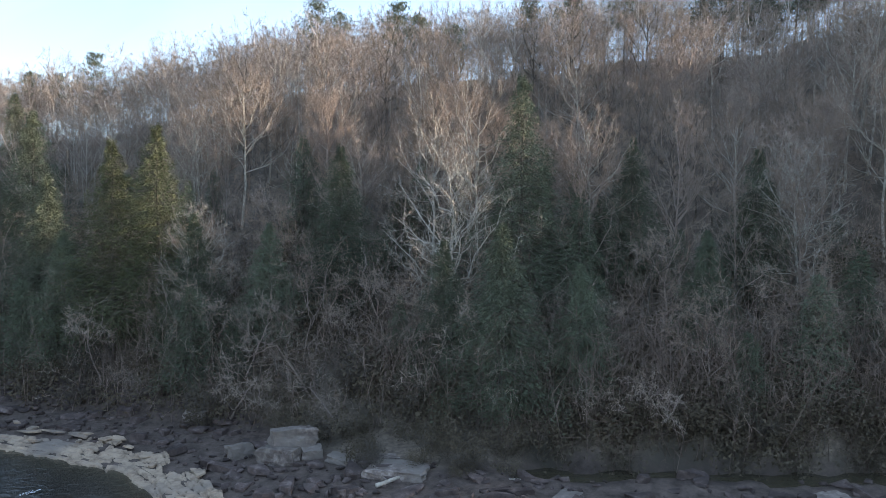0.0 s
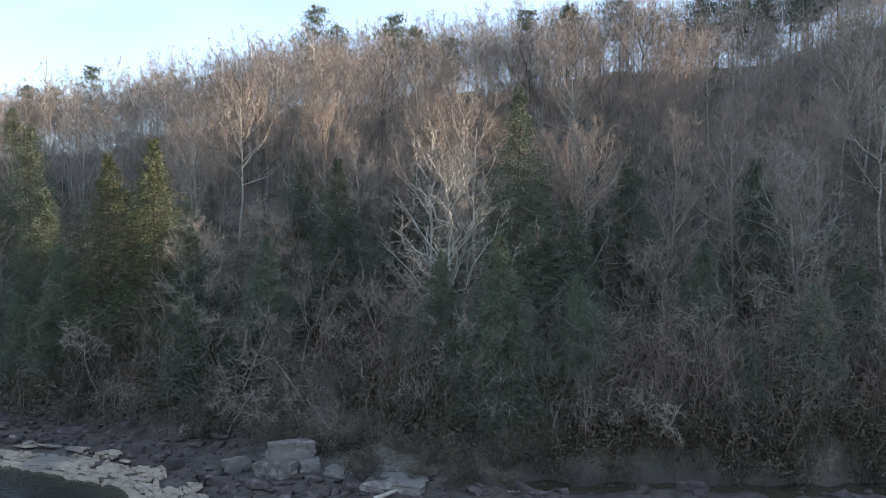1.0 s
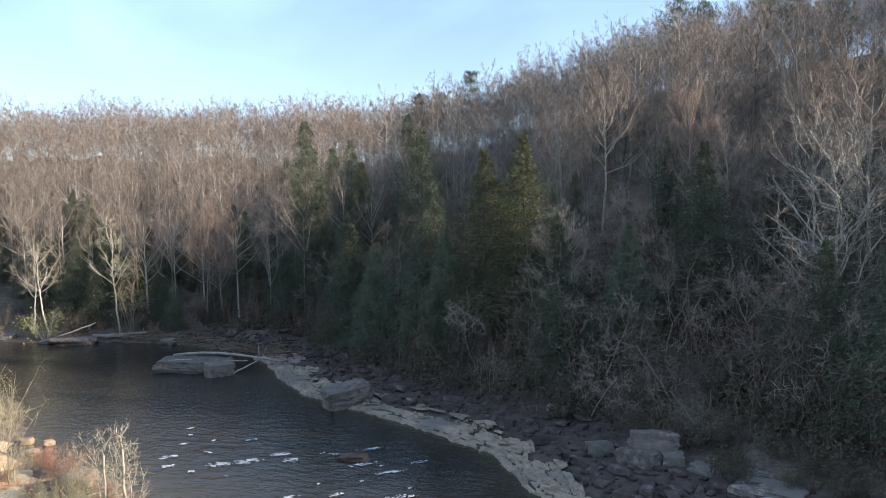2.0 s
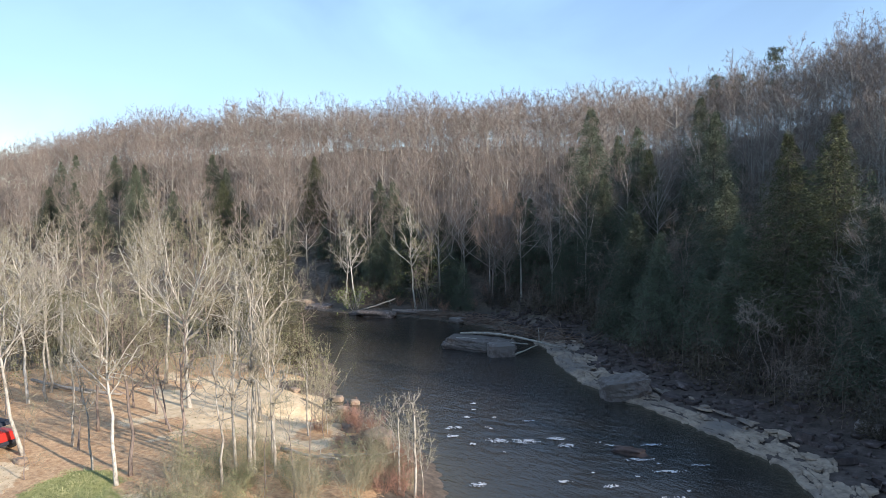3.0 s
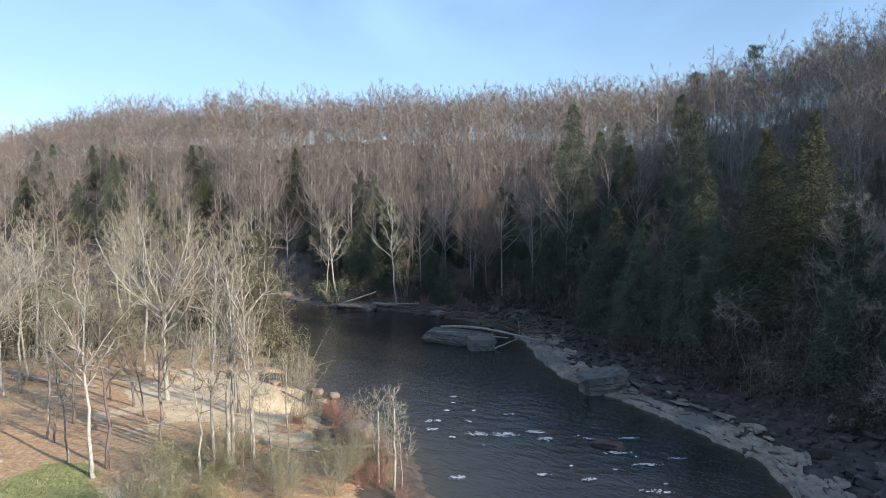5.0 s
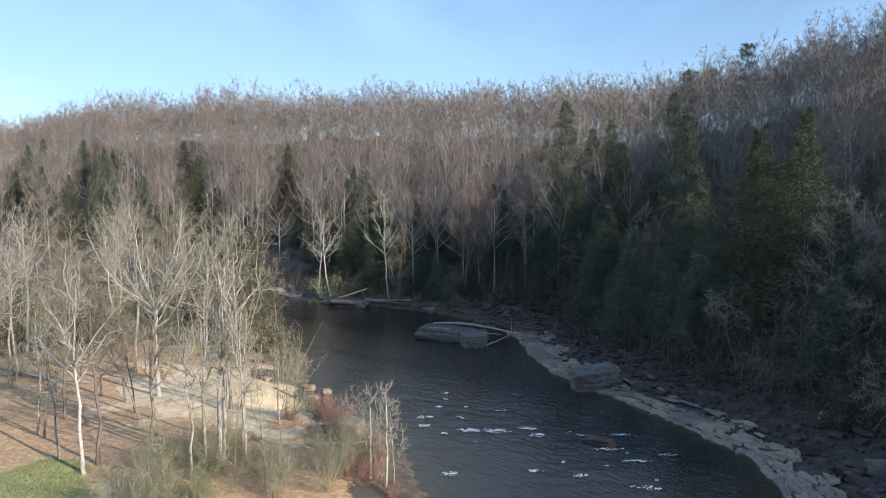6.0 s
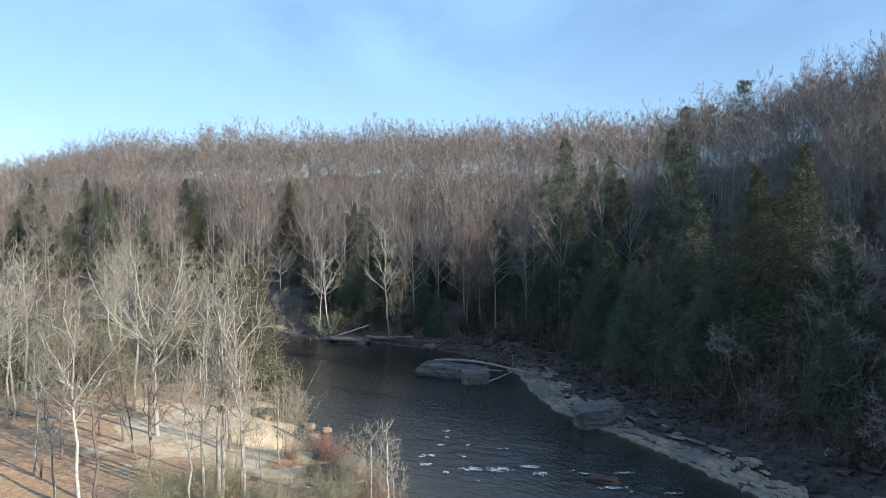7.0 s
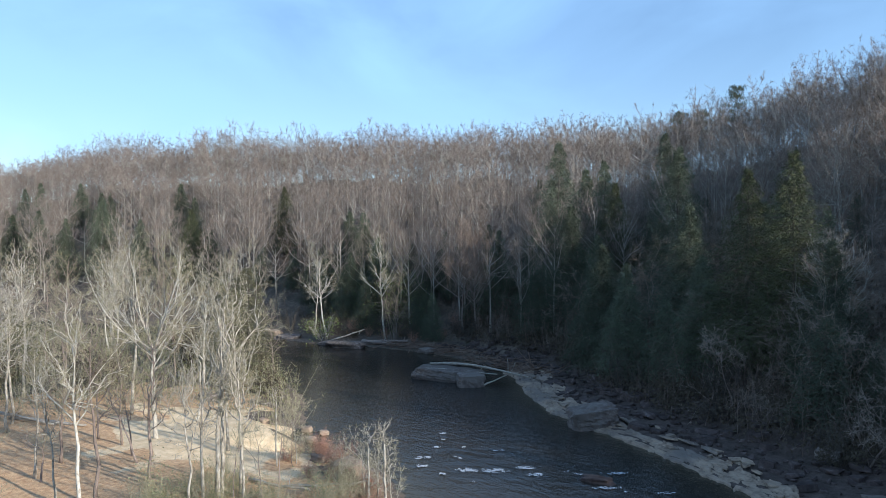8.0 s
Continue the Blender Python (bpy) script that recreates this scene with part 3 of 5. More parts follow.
        br = np.maximum(lr[i] * (1 - 0.8 * f) * 0.55, twig_r * 1.2)
        if light:
            fine.add(*slivers(b0, b1, br[:, None], rng))
        else:
            bm_ = (b0 + b1) / 2 + rng.normal(size=b0.shape) * crook * 0.5 * bl[:, None]
            wood.add(*prisms(b0, bm_, br, br * 0.75))
            wood.add(*prisms(bm_, b1, br * 0.75, br * 0.4))
        j = np.repeat(np.arange(len(i)), sprigs)
        g = rng.uniform(0.25, 1.0, (len(j), 1))
        c0 = b0[j] + (b1 - b0)[j] * g
        cd = unit(bd[j] + rng.normal(size=c0.shape) * (1.1 if light else 0.65) + np.array([0, 0, 0.15]))
        cl = np.maximum(bl[j] * rng.uniform(0.3, 0.6, len(j)), twig_len * 0.7)
        c1 = c0 + cd * cl[:, None]
        if light:
            fine.add(*slivers(c0, c1, twig_r, rng))
        else:
            fine.add(*spikes(c0, c1, twig_r * 1.15))
        if twigs:
            k = np.repeat(np.arange(len(j)), twigs)
            d0 = c0[k] + (c1 - c0)[k] * rng.uniform(0.15, 1.0, (len(k), 1))
            dd = unit(cd[k] + rng.normal(size=d0.shape) * 0.6 + np.array([0, 0, 0.15]))
            fine.add(*slivers(d0, d0 + dd * twig_len * rng.uniform(0.5, 1.25, (len(k), 1)), twig_r * 0.8, rng))
    return wood, fine


def hemlock(seed, h, w, levels=24, boughs=7, sprays=12, size=0.5, bare=0.06, taper=0.85, droop=0.25):
    """Trunk and needle crown of a conical conifer."""
    rng = np.random.default_rng(seed)
    wood, fine = Pieces(), Pieces()
    z = np.linspace(-0.3, h, 7)
    trunk = np.stack([rng.normal(size=7) * 0.06, rng.normal(size=7) * 0.06, z], 1)
    wood.add(*tube(trunk, 0.013 * h * np.clip(1 - np.linspace(0, 1, 7), 0.05, 1), 6))
    for i in range(levels):
        f = bare + (0.985 - bare) * i / (levels - 1)
        reach = w * (1 - f) ** taper * (0.55 + 0.45 * smooth(0, 0.18, f)) * rng.uniform(0.85, 1.12) + 0.15
        nb = max(5, int(boughs * (1 - 0.45 * f)))
        for k in range(nb):
            az = 2.4 * i + 6.283 * k / nb + rng.normal() * 0.25
            L = reach * rng.uniform(0.5, 1.25)
            d = np.array([math.cos(az), math.sin(az), 0.25 - 0.1 * (1 - f)])
            t = np.array([0, 0.35, 0.7, 1.0])
            p = np.stack([d[0] * L * t, d[1] * L * t, h * min(f + rng.normal() * 0.016, 0.99) + d[2] * L * t - droop * L * t ** 2 * 1.4], 1)
            wood.add(*tube(p, np.array([0.045, 0.03, 0.018, 0.008]) * (1.2 - f), 3, False))
            m = max(16, int(sprays * (0.25 + 0.75 * L / w)))
            f_at = rng.uniform(0.0, 1, m) ** 0.75
            flat = np.array([-math.sin(az), math.cos(az), 0])
            fan = rng.uniform(-1, 1, (m, 1)) * (0.1 + 0.3 * L * np.sin(np.pi * np.clip(f_at, 0.08, 0.92)))[:, None]
            at = interp_path(p, f_at) + flat * fan + rng.normal(size=(m, 3)) * np.array([0.1, 0.1, 0.2]) * (0.6 + 0.3 * L) - np.array([0, 0, 0.22]) * np.abs(fan)
            out = np.array([math.cos(az), math.sin(az), -0.45])[None] + flat * np.sign(fan) * 0.6 + rng.normal(size=(m, 3)) * 0.4
            fine.add(*slivers(at, at + unit(out) * size * rng.uniform(0.6, 1.5, (m, 1)), size * 0.15 * rng.uniform(0.6, 1.3, (m, 1)), rng))
    return wood, fine


def pine(seed, h, w, clumps=34, tufts=80):
    """A tall ridge pine: bare trunk, open crown of tufted layers."""
    rng = np.random.default_rng(seed)
    wood, fine = Pieces(), Pieces()
    z = np.linspace(-0.3, h, 7)
    trunk = np.stack([np.cumsum(rng.normal(size=7)) * 0.12, np.cumsum(rng.normal(size=7)) * 0.12, z], 1)
    wood.add(*tube(trunk, 0.012 * h * np.clip(1 - np.linspace(0, 1, 7), 0.1, 1), 6))
    for i in range(clumps):
        f = 0.45 + 0.55 * (i + rng.uniform()) / clumps
        az = i * 2.4 + rng.normal() * 0.4
        L = w * (0.35 + 0.65 * math.sin(math.pi * min(1, 0.25 + (f - 0.45) / 0.55 * 0.75))) * rng.uniform(0.5, 1.1)
        at = interp_path(trunk, np.array([f]))[0]
        p = limb_path(at, (math.cos(az), math.sin(az), 0.15 + 0.5 * (f - 0.45)), L, rng, 4, 0.3, 0.15)
        wood.add(*tube(p, np.array([0.07, 0.05, 0.03, 0.012]), 3, False))
        c = interp_path(p, rng.uniform(0.5, 1.0, tufts)) + rng.normal(size=(tufts, 3)) * np.array([0.45, 0.45, 0.18]) * (0.5 + 0.3 * L)
        d = unit(rng.normal(size=(tufts, 3)) + np.array([0, 0, 0.5])) * 0.36
        fine.add(*blades(c, d, np.full(tufts, 0.06), rng))
    return wood, fine


def shrub(seed, h, w, stems=9, leaves=160, size=0.16, stem_r=0.02, twigs=5):
    """A many-stemmed bush: stems with twigs, and leaf blades (none if leaves is 0)."""
    rng = np.random.default_rng(seed)
    wood, fine = Pieces(), Pieces()
    ends = []
    for s in range(stems):
        az = rng.uniform(0, 6.283)
        o = rng.uniform(0, 0.25) * w
        p = limb_path((math.cos(az) * o, math.sin(az) * o, -0.1), (math.cos(az) * w / h * 0.8, math.sin(az) * w / h * 0.8, 1), h * rng.uniform(0.6, 1.1), rng, 4, 0.1, 0.15)
        wood.add(*tube(p, stem_r * np.array([1, 0.8, 0.55, 0.25]), 3, False))
        tb = interp_path(p, rng.uniform(0.3, 1, twigs))
        tt = tb + unit(rng.normal(size=(twigs, 3)) + np.array([0, 0, 0.5])) * h * 0.28
        wood.add(*spikes(tb, tt, stem_r * 0.5))
        ends.append(np.concatenate([tb, tt, interp_path(p, rng.uniform(0.4, 1, 6))]))
    ends = np.concatenate(ends)
    if leaves:
        at = ends[rng.integers(0, len(ends), leaves)] + rng.normal(size=(leaves, 3)) * 0.12 * h
        at[:, 2] = np.maximum(at[:, 2], 0.05)
        fine.add(*blades(at, unit(rng.normal(size=(leaves, 3))) * size * rng.uniform(0.6, 1.3, (leaves, 1)), size * 0.4 * rng.uniform(0.7, 1.2, leaves), rng))
    return wood, fine


def build_plant(name, forms, mats, label, category, group, parts=("trunk", "crown")):
    """A plant thing at the origin, out of its two heaps of pieces."""
    root = new(name)
    root.empty_display_size = 0.5
    for heap, mat, nm in zip(forms, mats, parts):
        if heap.n:
            part_of(nm, heap.mesh(nm, smooth=nm == "trunk"), mat, root)
    tagged(root, label, category, group)
    return root


class Nursery:
    """Keeps one model of each kind; the first call places the model, later ones copies."""

    def __init__(self):
        self.kinds, self.used = {}, set()

    def add(self, key, *args, **kw):
        self.kinds[key] = build_plant(*args, **kw)

    def plant(self, key, x, y, turn=0.0, size=1.0, tall=1.0, sink=0.05, z=None, tilt=(0, 0)):
        zz = (land_at(x, y) if z is None else z) - sink
        ob = self.kinds[key]
        m = pose(x, y, zz, tilt[0], tilt[1], turn)
        if key in self.used:
            ob = copy_thing(ob, m)
        else:
            ob.matrix_basis = m
            self.used.add(key)
        ob.scale = (size, size, size * tall)
        return ob


grove = Nursery()
rng = np.random.default_rng(5)

# hill trees
HILL = ["ash", "oak", "maple", "poplar", "beech", "hickory", "birch", "elm"]
for i, key in enumerate(HILL):
    h = 13.5 + 0.6 * i
    grove.add(key, "bare_tree", crown_tree(100 + i, h, 0.12 + 0.007 * i, 3.3 + 0.45 * (i % 4), 0.26 + 0.06 * (i % 4), 0.42 + 0.05 * (i % 3), 17, 8, 5, 4, 36 + 4 * (i % 3), 0.012, 0.65, crook=0.2),
              ((BARK_GREY, BARK_GREY, BARK_DARK, BARK_PALE)[i % 4], (TWIG_BROWN, TWIG_GREY, TWIG_BROWN, TWIG_BROWN)[i % 4]),
              ("slender leafless hardwood with grey bark on the wooded slope", "tall leafless hardwood with brown twigs on the slope",
               "dark-trunked leafless hardwood on the wooded slope", "pale-barked leafless hardwood on the wooded slope")[i % 4], "tree", "bare trees of the slope")
for i in range(4):
    grove.add("hemlock%d" % i, "hemlock_tree", hemlock(200 + i, 13 + 1.5 * i, 4.9 + 0.4 * i, 40, 10, 190, 0.2, taper=0.92), (BARK_DARK, (NEEDLE, NEEDLE, NEEDLE_LIT, NEEDLE)[i]),
              ("dark green conical hemlock among bare trees", "dark green conical hemlock among bare trees", "yellow-green conical hemlock catching some light", "tall dark green hemlock on the slope")[i], "tree", "hemlocks of the slope")
for i in range(2):
    grove.add("small_hemlock%d" % i, "hemlock_sapling", hemlock(210 + i, 7 + i, 2.7, 26, 8, 90, 0.18), (BARK_DARK, NEEDLE), "young dark green hemlock on the lower slope", "tree", "young hemlocks")
grove.add("cedar", "cedar_tree", hemlock(215, 9.5, 3.2, 17, 8, 150, 0.2, taper=0.7), (BARK_DARK, NEEDLE_OLIVE), "olive-brown cedar at the river's bend", "tree", "cedars")
for i in range(3):
    grove.add("pine%d" % i, "pine_tree", pine(300 + i, 11.5 + 1.6 * i, 2.9 + 0.3 * i), (BARK_DARK, NEEDLE),
              "dark open-crowned pine on the ridge", "tree", "pines of the ridge")

# river-flat trees, closer and finer
FLAT = ["sycamore", "river_birch", "cottonwood", "willow", "alder"]
for i, key in enumerate(FLAT):
    grove.add(key, "bare_tree", crown_tree(400 + i, 12.8 + 0.5 * i, 0.12 + 0.008 * i, 2.1 + 0.5 * (i % 3), 0.36 + 0.05 * (i % 3), 0.45, 13, 7, 4, 3, 46 + 8 * (i % 2), 0.0105, 0.5, sides=8, crook=0.32, sway=0.011),
              ((BARK_PALE, BARK_GREY, BARK_WHITE, BARK_GREY, BARK_PALE)[i], (BARK_PALE, TWIG_PALE, TWIG_PALE, TWIG_OLIVE, TWIG_PALE)[i]),
              ("pale-barked leafless sycamore on the sunny river flat", "grey leafless tree on the sunny river flat", "whitish slender leafless tree on the river flat",
               "grey-stemmed leafless tree on the river flat", "pale-barked leafless tree beside the sandy clearing")[i], "tree", "bare trees of the flat")
grove.add("big_sycamore", "sycamore_tree", crown_tree(420, 13.8, 0.17, 4.6, 0.42, 0.55, 12, 9, 5, 3, 44, 0.012, 0.65, sides=8, leader=False, crook=0.18), (BARK_WHITE, TWIG_PALE),
          "broad white-limbed leafless sycamore on the river flat", "tree", "bare trees of the flat")
grove.add("multi_stem", "multi_stem_tree", crown_tree(425, 13.6, 0.15, 1.7, 0.4, 0.45, 9, 6, 4, 2, 46, 0.011, 0.5, sides=8, stems=4, crook=0.3), (BARK_PALE, TWIG_PALE),
          "clump of tall grey leafless stems beside the river", "tree", "bare trees of the flat")
grove.add("hill_sycamore", "sycamore_tree", crown_tree(440, 16.8, 0.2, 5.4, 0.18, 0.24, 27, 9, 5, 3, 52, 0.0135, 0.6, crook=0.36, sway=0.016), (BARK_PALE, BARK_PALE),
          "wide white-branched leafless sycamore on the shaded slope", "tree", "bare trees of the slope")
for i in range(3):
    grove.add("thicket_tree%d" % i, "crooked_tree", bare_tree(450 + i, 9 + i, 0.1, 0.14, 6, 48, 0.82, 4, 2, 0.013, 0.6, wander=0.28, sides=5, up=0.08),
              ((BARK_GREY, BARK_GREY, BARK_DARK)[i], (TWIG_GREY, TWIG_BROWN, TWIG_BROWN)[i]), "low crooked many-limbed leafless tree above the bank", "tree", "crooked trees of the bank")
grove.add("leaning_tree", "leaning_tree", bare_tree(431, 9, 0.09, 0.32, 6, 50, 0.8, 3, 3, 0.013, 0.5, lean=(0.6, -0.3), wander=0.34, up=0.03), (BARK_GREY, TWIG_GREY),
          "crooked leafless tree leaning over the rocky bank", "tree", "leaning trees of the bank")
grove.add("sapling", "sapling", bare_tree(440, 6.5, 0.045, 0.4, 5, 30, 0.78, 3, 6, 0.008, 0.4, sides=5, up=0.25), (BARK_GREY, TWIG_PALE),
          "thin leafless sapling on the river flat", "sapling", "saplings of the flat")
grove.add("snag", "dead_snag", bare_tree(441, 5.0, 0.07, 0.72, 4, 50, 0.75, 2, 4, 0.011, 0.35, sides=7, wander=0.25), (BARK_PALE, BARK_PALE),
          "broken pale dead tree standing beside the water", "snag", "snags by the water")
grove.add("fork", "forked_sapling", bare_tree(442, 3.4, 0.08, 0.35, 5, 45, 0.75, 2, 0, 0.01, 0.4, sides=6), (BARK_GREY, TWIG_GREY),
          "small forked leafless tree in the clearing", "sapling", "saplings of the flat")
grove.add("pale_sapling", "pale_sapling", crown_tree(446, 5.0, 0.05, 1.3, 0.3, 0.36, 9, 5, 4, 2, 42, 0.008, 0.35, crook=0.34, sway=0.012), (BARK_PALE, TWIG_PALE),
          "thin pale leafless sapling among reddish bushes", "sapling", "saplings of the flat")
grove.add("leafing_tree", "leafing_tree", shrub(443, 11, 2.2, 6, 1500, 0.15, 0.06, 22), (BARK_GREY, LEAF_SPRING),
          "slim tree with fresh yellow-green leaves at the bend", "tree", "leafing trees", parts=("trunk", "crown"))
STEM = ("branchwork", "foliage")
grove.add("leafing_bush", "leafing_bush", shrub(444, 4.4, 3.2, 11, 520, 0.26, 0.04, 14), (BARK_PALE, LEAF_SPRING),
          "spreading bush with fresh yellow-green leaves on the far bank", "bush", "leafing bushes", parts=STEM)
for i in range(3):
    grove.add("laurel%d" % i, "laurel_bush", shrub(500 + i, 2.2 + 0.5 * i, 2.2, 9, 620, 0.19, 0.03, 7), (BARK_DARK, LEAF_DARK), "dark green evergreen bush at the slope's foot", "bush", "evergreen bushes", parts=STEM)
    grove.add("brush%d" % i, "bare_bush", shrub(510 + i, 2.4 + 0.4 * i, 1.8, 22, 0, 0.1, 0.02, 16), (BARK_DARK, BARK_DARK), "tangled leafless brown bush on the bank", "bush", "bare bushes of the bank", parts=STEM)
    grove.add("redbush%d" % i, "red_twig_bush", shrub(520 + i, 2.0 + 0.4 * i, 1.3, 30, 110, 0.09, 0.012, 16), (TWIG_RED, LEAF_DRY), "reddish twiggy bush at the river's edge", "bush", "reddish bushes", parts=STEM)
    grove.add("greenbush%d" % i, "green_bush", shrub(530 + i, 1.7 + 0.5 * i, 1.4, 24, 420, 0.09, 0.012, 16), (TWIG_OLIVE, LEAF_BUSH), "sunlit bush just breaking into yellow-green leaf", "bush", "leafing bushes", parts=STEM)
    grove.add("greybush%d" % i, "grey_bush", shrub(540 + i, 2.6 + 0.5 * i, 1.4, 26, 0, 0.1, 0.014, 16), (TWIG_PALE, TWIG_PALE), "pale leafless bush on the river flat", "bush", "pale bushes", parts=STEM)

# ---- trees placed one by one: the river flat
for key, x, y, turn, size, tall in [
        ("cottonwood", -40.4, 12.8, 10, 0.88, 1.0), ("river_birch", -41.2, 13.6, 200, 0.9, 1.0), ("sycamore", -36.0, 16.3, 120, 0.75, 0.95), ("willow", -42.4, 17.0, 40, 0.82, 0.85),
        ("multi_stem", -36.9, 18.6, 0, 1.0, 1.0), ("cottonwood", -48.72, 10.08, 90, 0.95, 1.0), ("alder", -48.5, 12.7, 30, 0.62, 1.0), ("fork", -47.4, 12.8, 60, 1, 1),
        ("river_birch", -51.0, 15.0, 75, 0.8, 0.95), ("cottonwood", -61.6, 13.4, 15, 0.95, 1.0), ("sycamore", -60.9, 14.3, 260, 0.95, 1.0), ("willow", -52.3, 19.4, 190, 0.6, 1.0),
        ("willow", -54.8, 18.6, 100, 0.55, 1.0), ("alder", -60.5, 23.2, 10, 0.95, 1.0), ("big_sycamore", -52.6, 22.0, 0, 1.04, 1.0), ("snag", -30.0, 24.6, 20, 1.1, 1.1),
        ("snag", -31.0, 24.3, 140, 0.95, 1.15), ("snag", -41.4, 25.0, 250, 0.95, 1.1), ("sapling", -40.7, 25.7, 0, 0.7, 1.0), ("sapling", -33.7, 17.7, 90, 0.8, 1.0),
        ("sapling", -32.8, 18.9, 200, 0.9, 0.9), ("sycamore", -64.0, 15.6, 40, 0.95, 1.0), ("cottonwood", -55.4, 26.5, 300, 0.85, 1.0), ("sapling", -34.4, 20.8, 30, 0.9, 1),
        ("alder", -38.2, 20.6, 80, 0.85, 1.1), ("sapling", -57.5, 11.0, 30, 1, 1), ("multi_stem", -47.0, 24.4, 50, 0.8, 0.95), ("sapling", -44.6, 9.2, 70, 0.8, 0.8)]:
    grove.plant(key, x, y, turn, size, tall, 0.08)

for x, y, turn, size in [(-30.6, 25.6, 0, 1.0), (-31.6, 25.2, 70, 0.9), (-32.4, 25.9, 150, 0.95), (-34.1, 26.3, 20, 0.9), (-35.2, 25.4, 110, 0.7),
                         (-41.0, 26.2, 10, 0.8), (-42.2, 26.0, 190, 0.7)]:
    grove.plant("pale_sapling", x, y, turn, size, 1.0, 0.08)
for key, x, y, size, tilt in [("willow", -47.6, 18.4, 0.55, (15, -15)), ("alder", -43.4, 12.4, 0.5, (6, -7)), ("willow", -49.4, 18.8, 0.5, (5, -6))]:
    grove.plant(key, x, y, 0, size, 1.0, 0.08, tilt=tilt)
# the wood behind the clearing
count = 0
while count < 54:
    x, y = rng.uniform(-108, -52), rng.uniform(-14, 50)
    r = math.hypot(x, y)
    bank = -float(line_distance(np.array([x]), np.array([y]), LEFT_BANK)[0])
    if bank < 2.5 or r < 64 or math.hypot(x + 57, y - 21) < 9:
        continue
    grove.plant(("river_birch", "willow", "alder", "alder", "cottonwood")[count % 5], x, y, rng.uniform(0, 360), rng.uniform(0.7, 1.0), rng.uniform(0.9, 1.1), 0.08)
    count += 1
for x, y, s in [(-64.0, 35.8, 0.85), (-69.5, 37.8, 0.75), (-74, 38.5, 0.7), (-73, 10, 0.55), (-80, 20, 0.6)]:
    grove.plant("cedar", x, y, x * 40, s * 1.5, 0.95)
for i in range(46):
    x, y = rng.uniform(-95, -56), rng.uniform(0, 44)
    bank = -float(line_distance(np.array([x]), np.array([y]), LEFT_BANK)[0])
    if bank > 1.5 and math.hypot(x + 57, y - 20) > 8.5:
        grove.plant(("greenbush%d", "laurel%d", "laurel%d")[i % 3] % (i % 3), x, y, i * 57, rng.uniform(0.9, 1.5))
# bushes along the near water's edge and on the flat
for i in range(80):
    f = rng.uniform() ** 1.3
    x, y = -29.5 - 17 * f + rng.normal() * 1.2, 25.6 + 5.0 * f + rng.normal() * 1.4
    bank = -float(line_distance(np.array([x]), np.array([y]), LEFT_BANK)[0])
    if bank > 0.3 and math.hypot(x + 48, y - 30) > 3 and land_at(x, y) > 0.5:
        grove.plant("redbush%d" % (i % 3) if i % 4 else "greybush%d" % (i % 3), x, y, i * 83, rng.uniform(0.4, 0.85))
for i in range(40):
    x, y = rng.uniform(-42, -30), rng.uniform(11.5, 23.5)
    if x + 0.55 * y > -29.5 and -float(line_distance(np.array([x]), np.array([y]), LEFT_BANK)[0]) > 1:
        grove.plant(("greenbush%d", "greybush%d", "greenbush%d")[i % 3] % (i % 3), x, y, i * 71, rng.uniform(0.5, 1.0))

low = np.random.default_rng(12)
for i in range(26):
    x, y = low.uniform(-41, -33), low.uniform(13.5, 21.5)
    if x + 0.55 * y > -31.5:
        grove.plant(("greenbush%d", "greenbush%d", "greybush%d")[i % 3] % (i % 3), x, y, i * 67, low.uniform(0.4, 0.75))

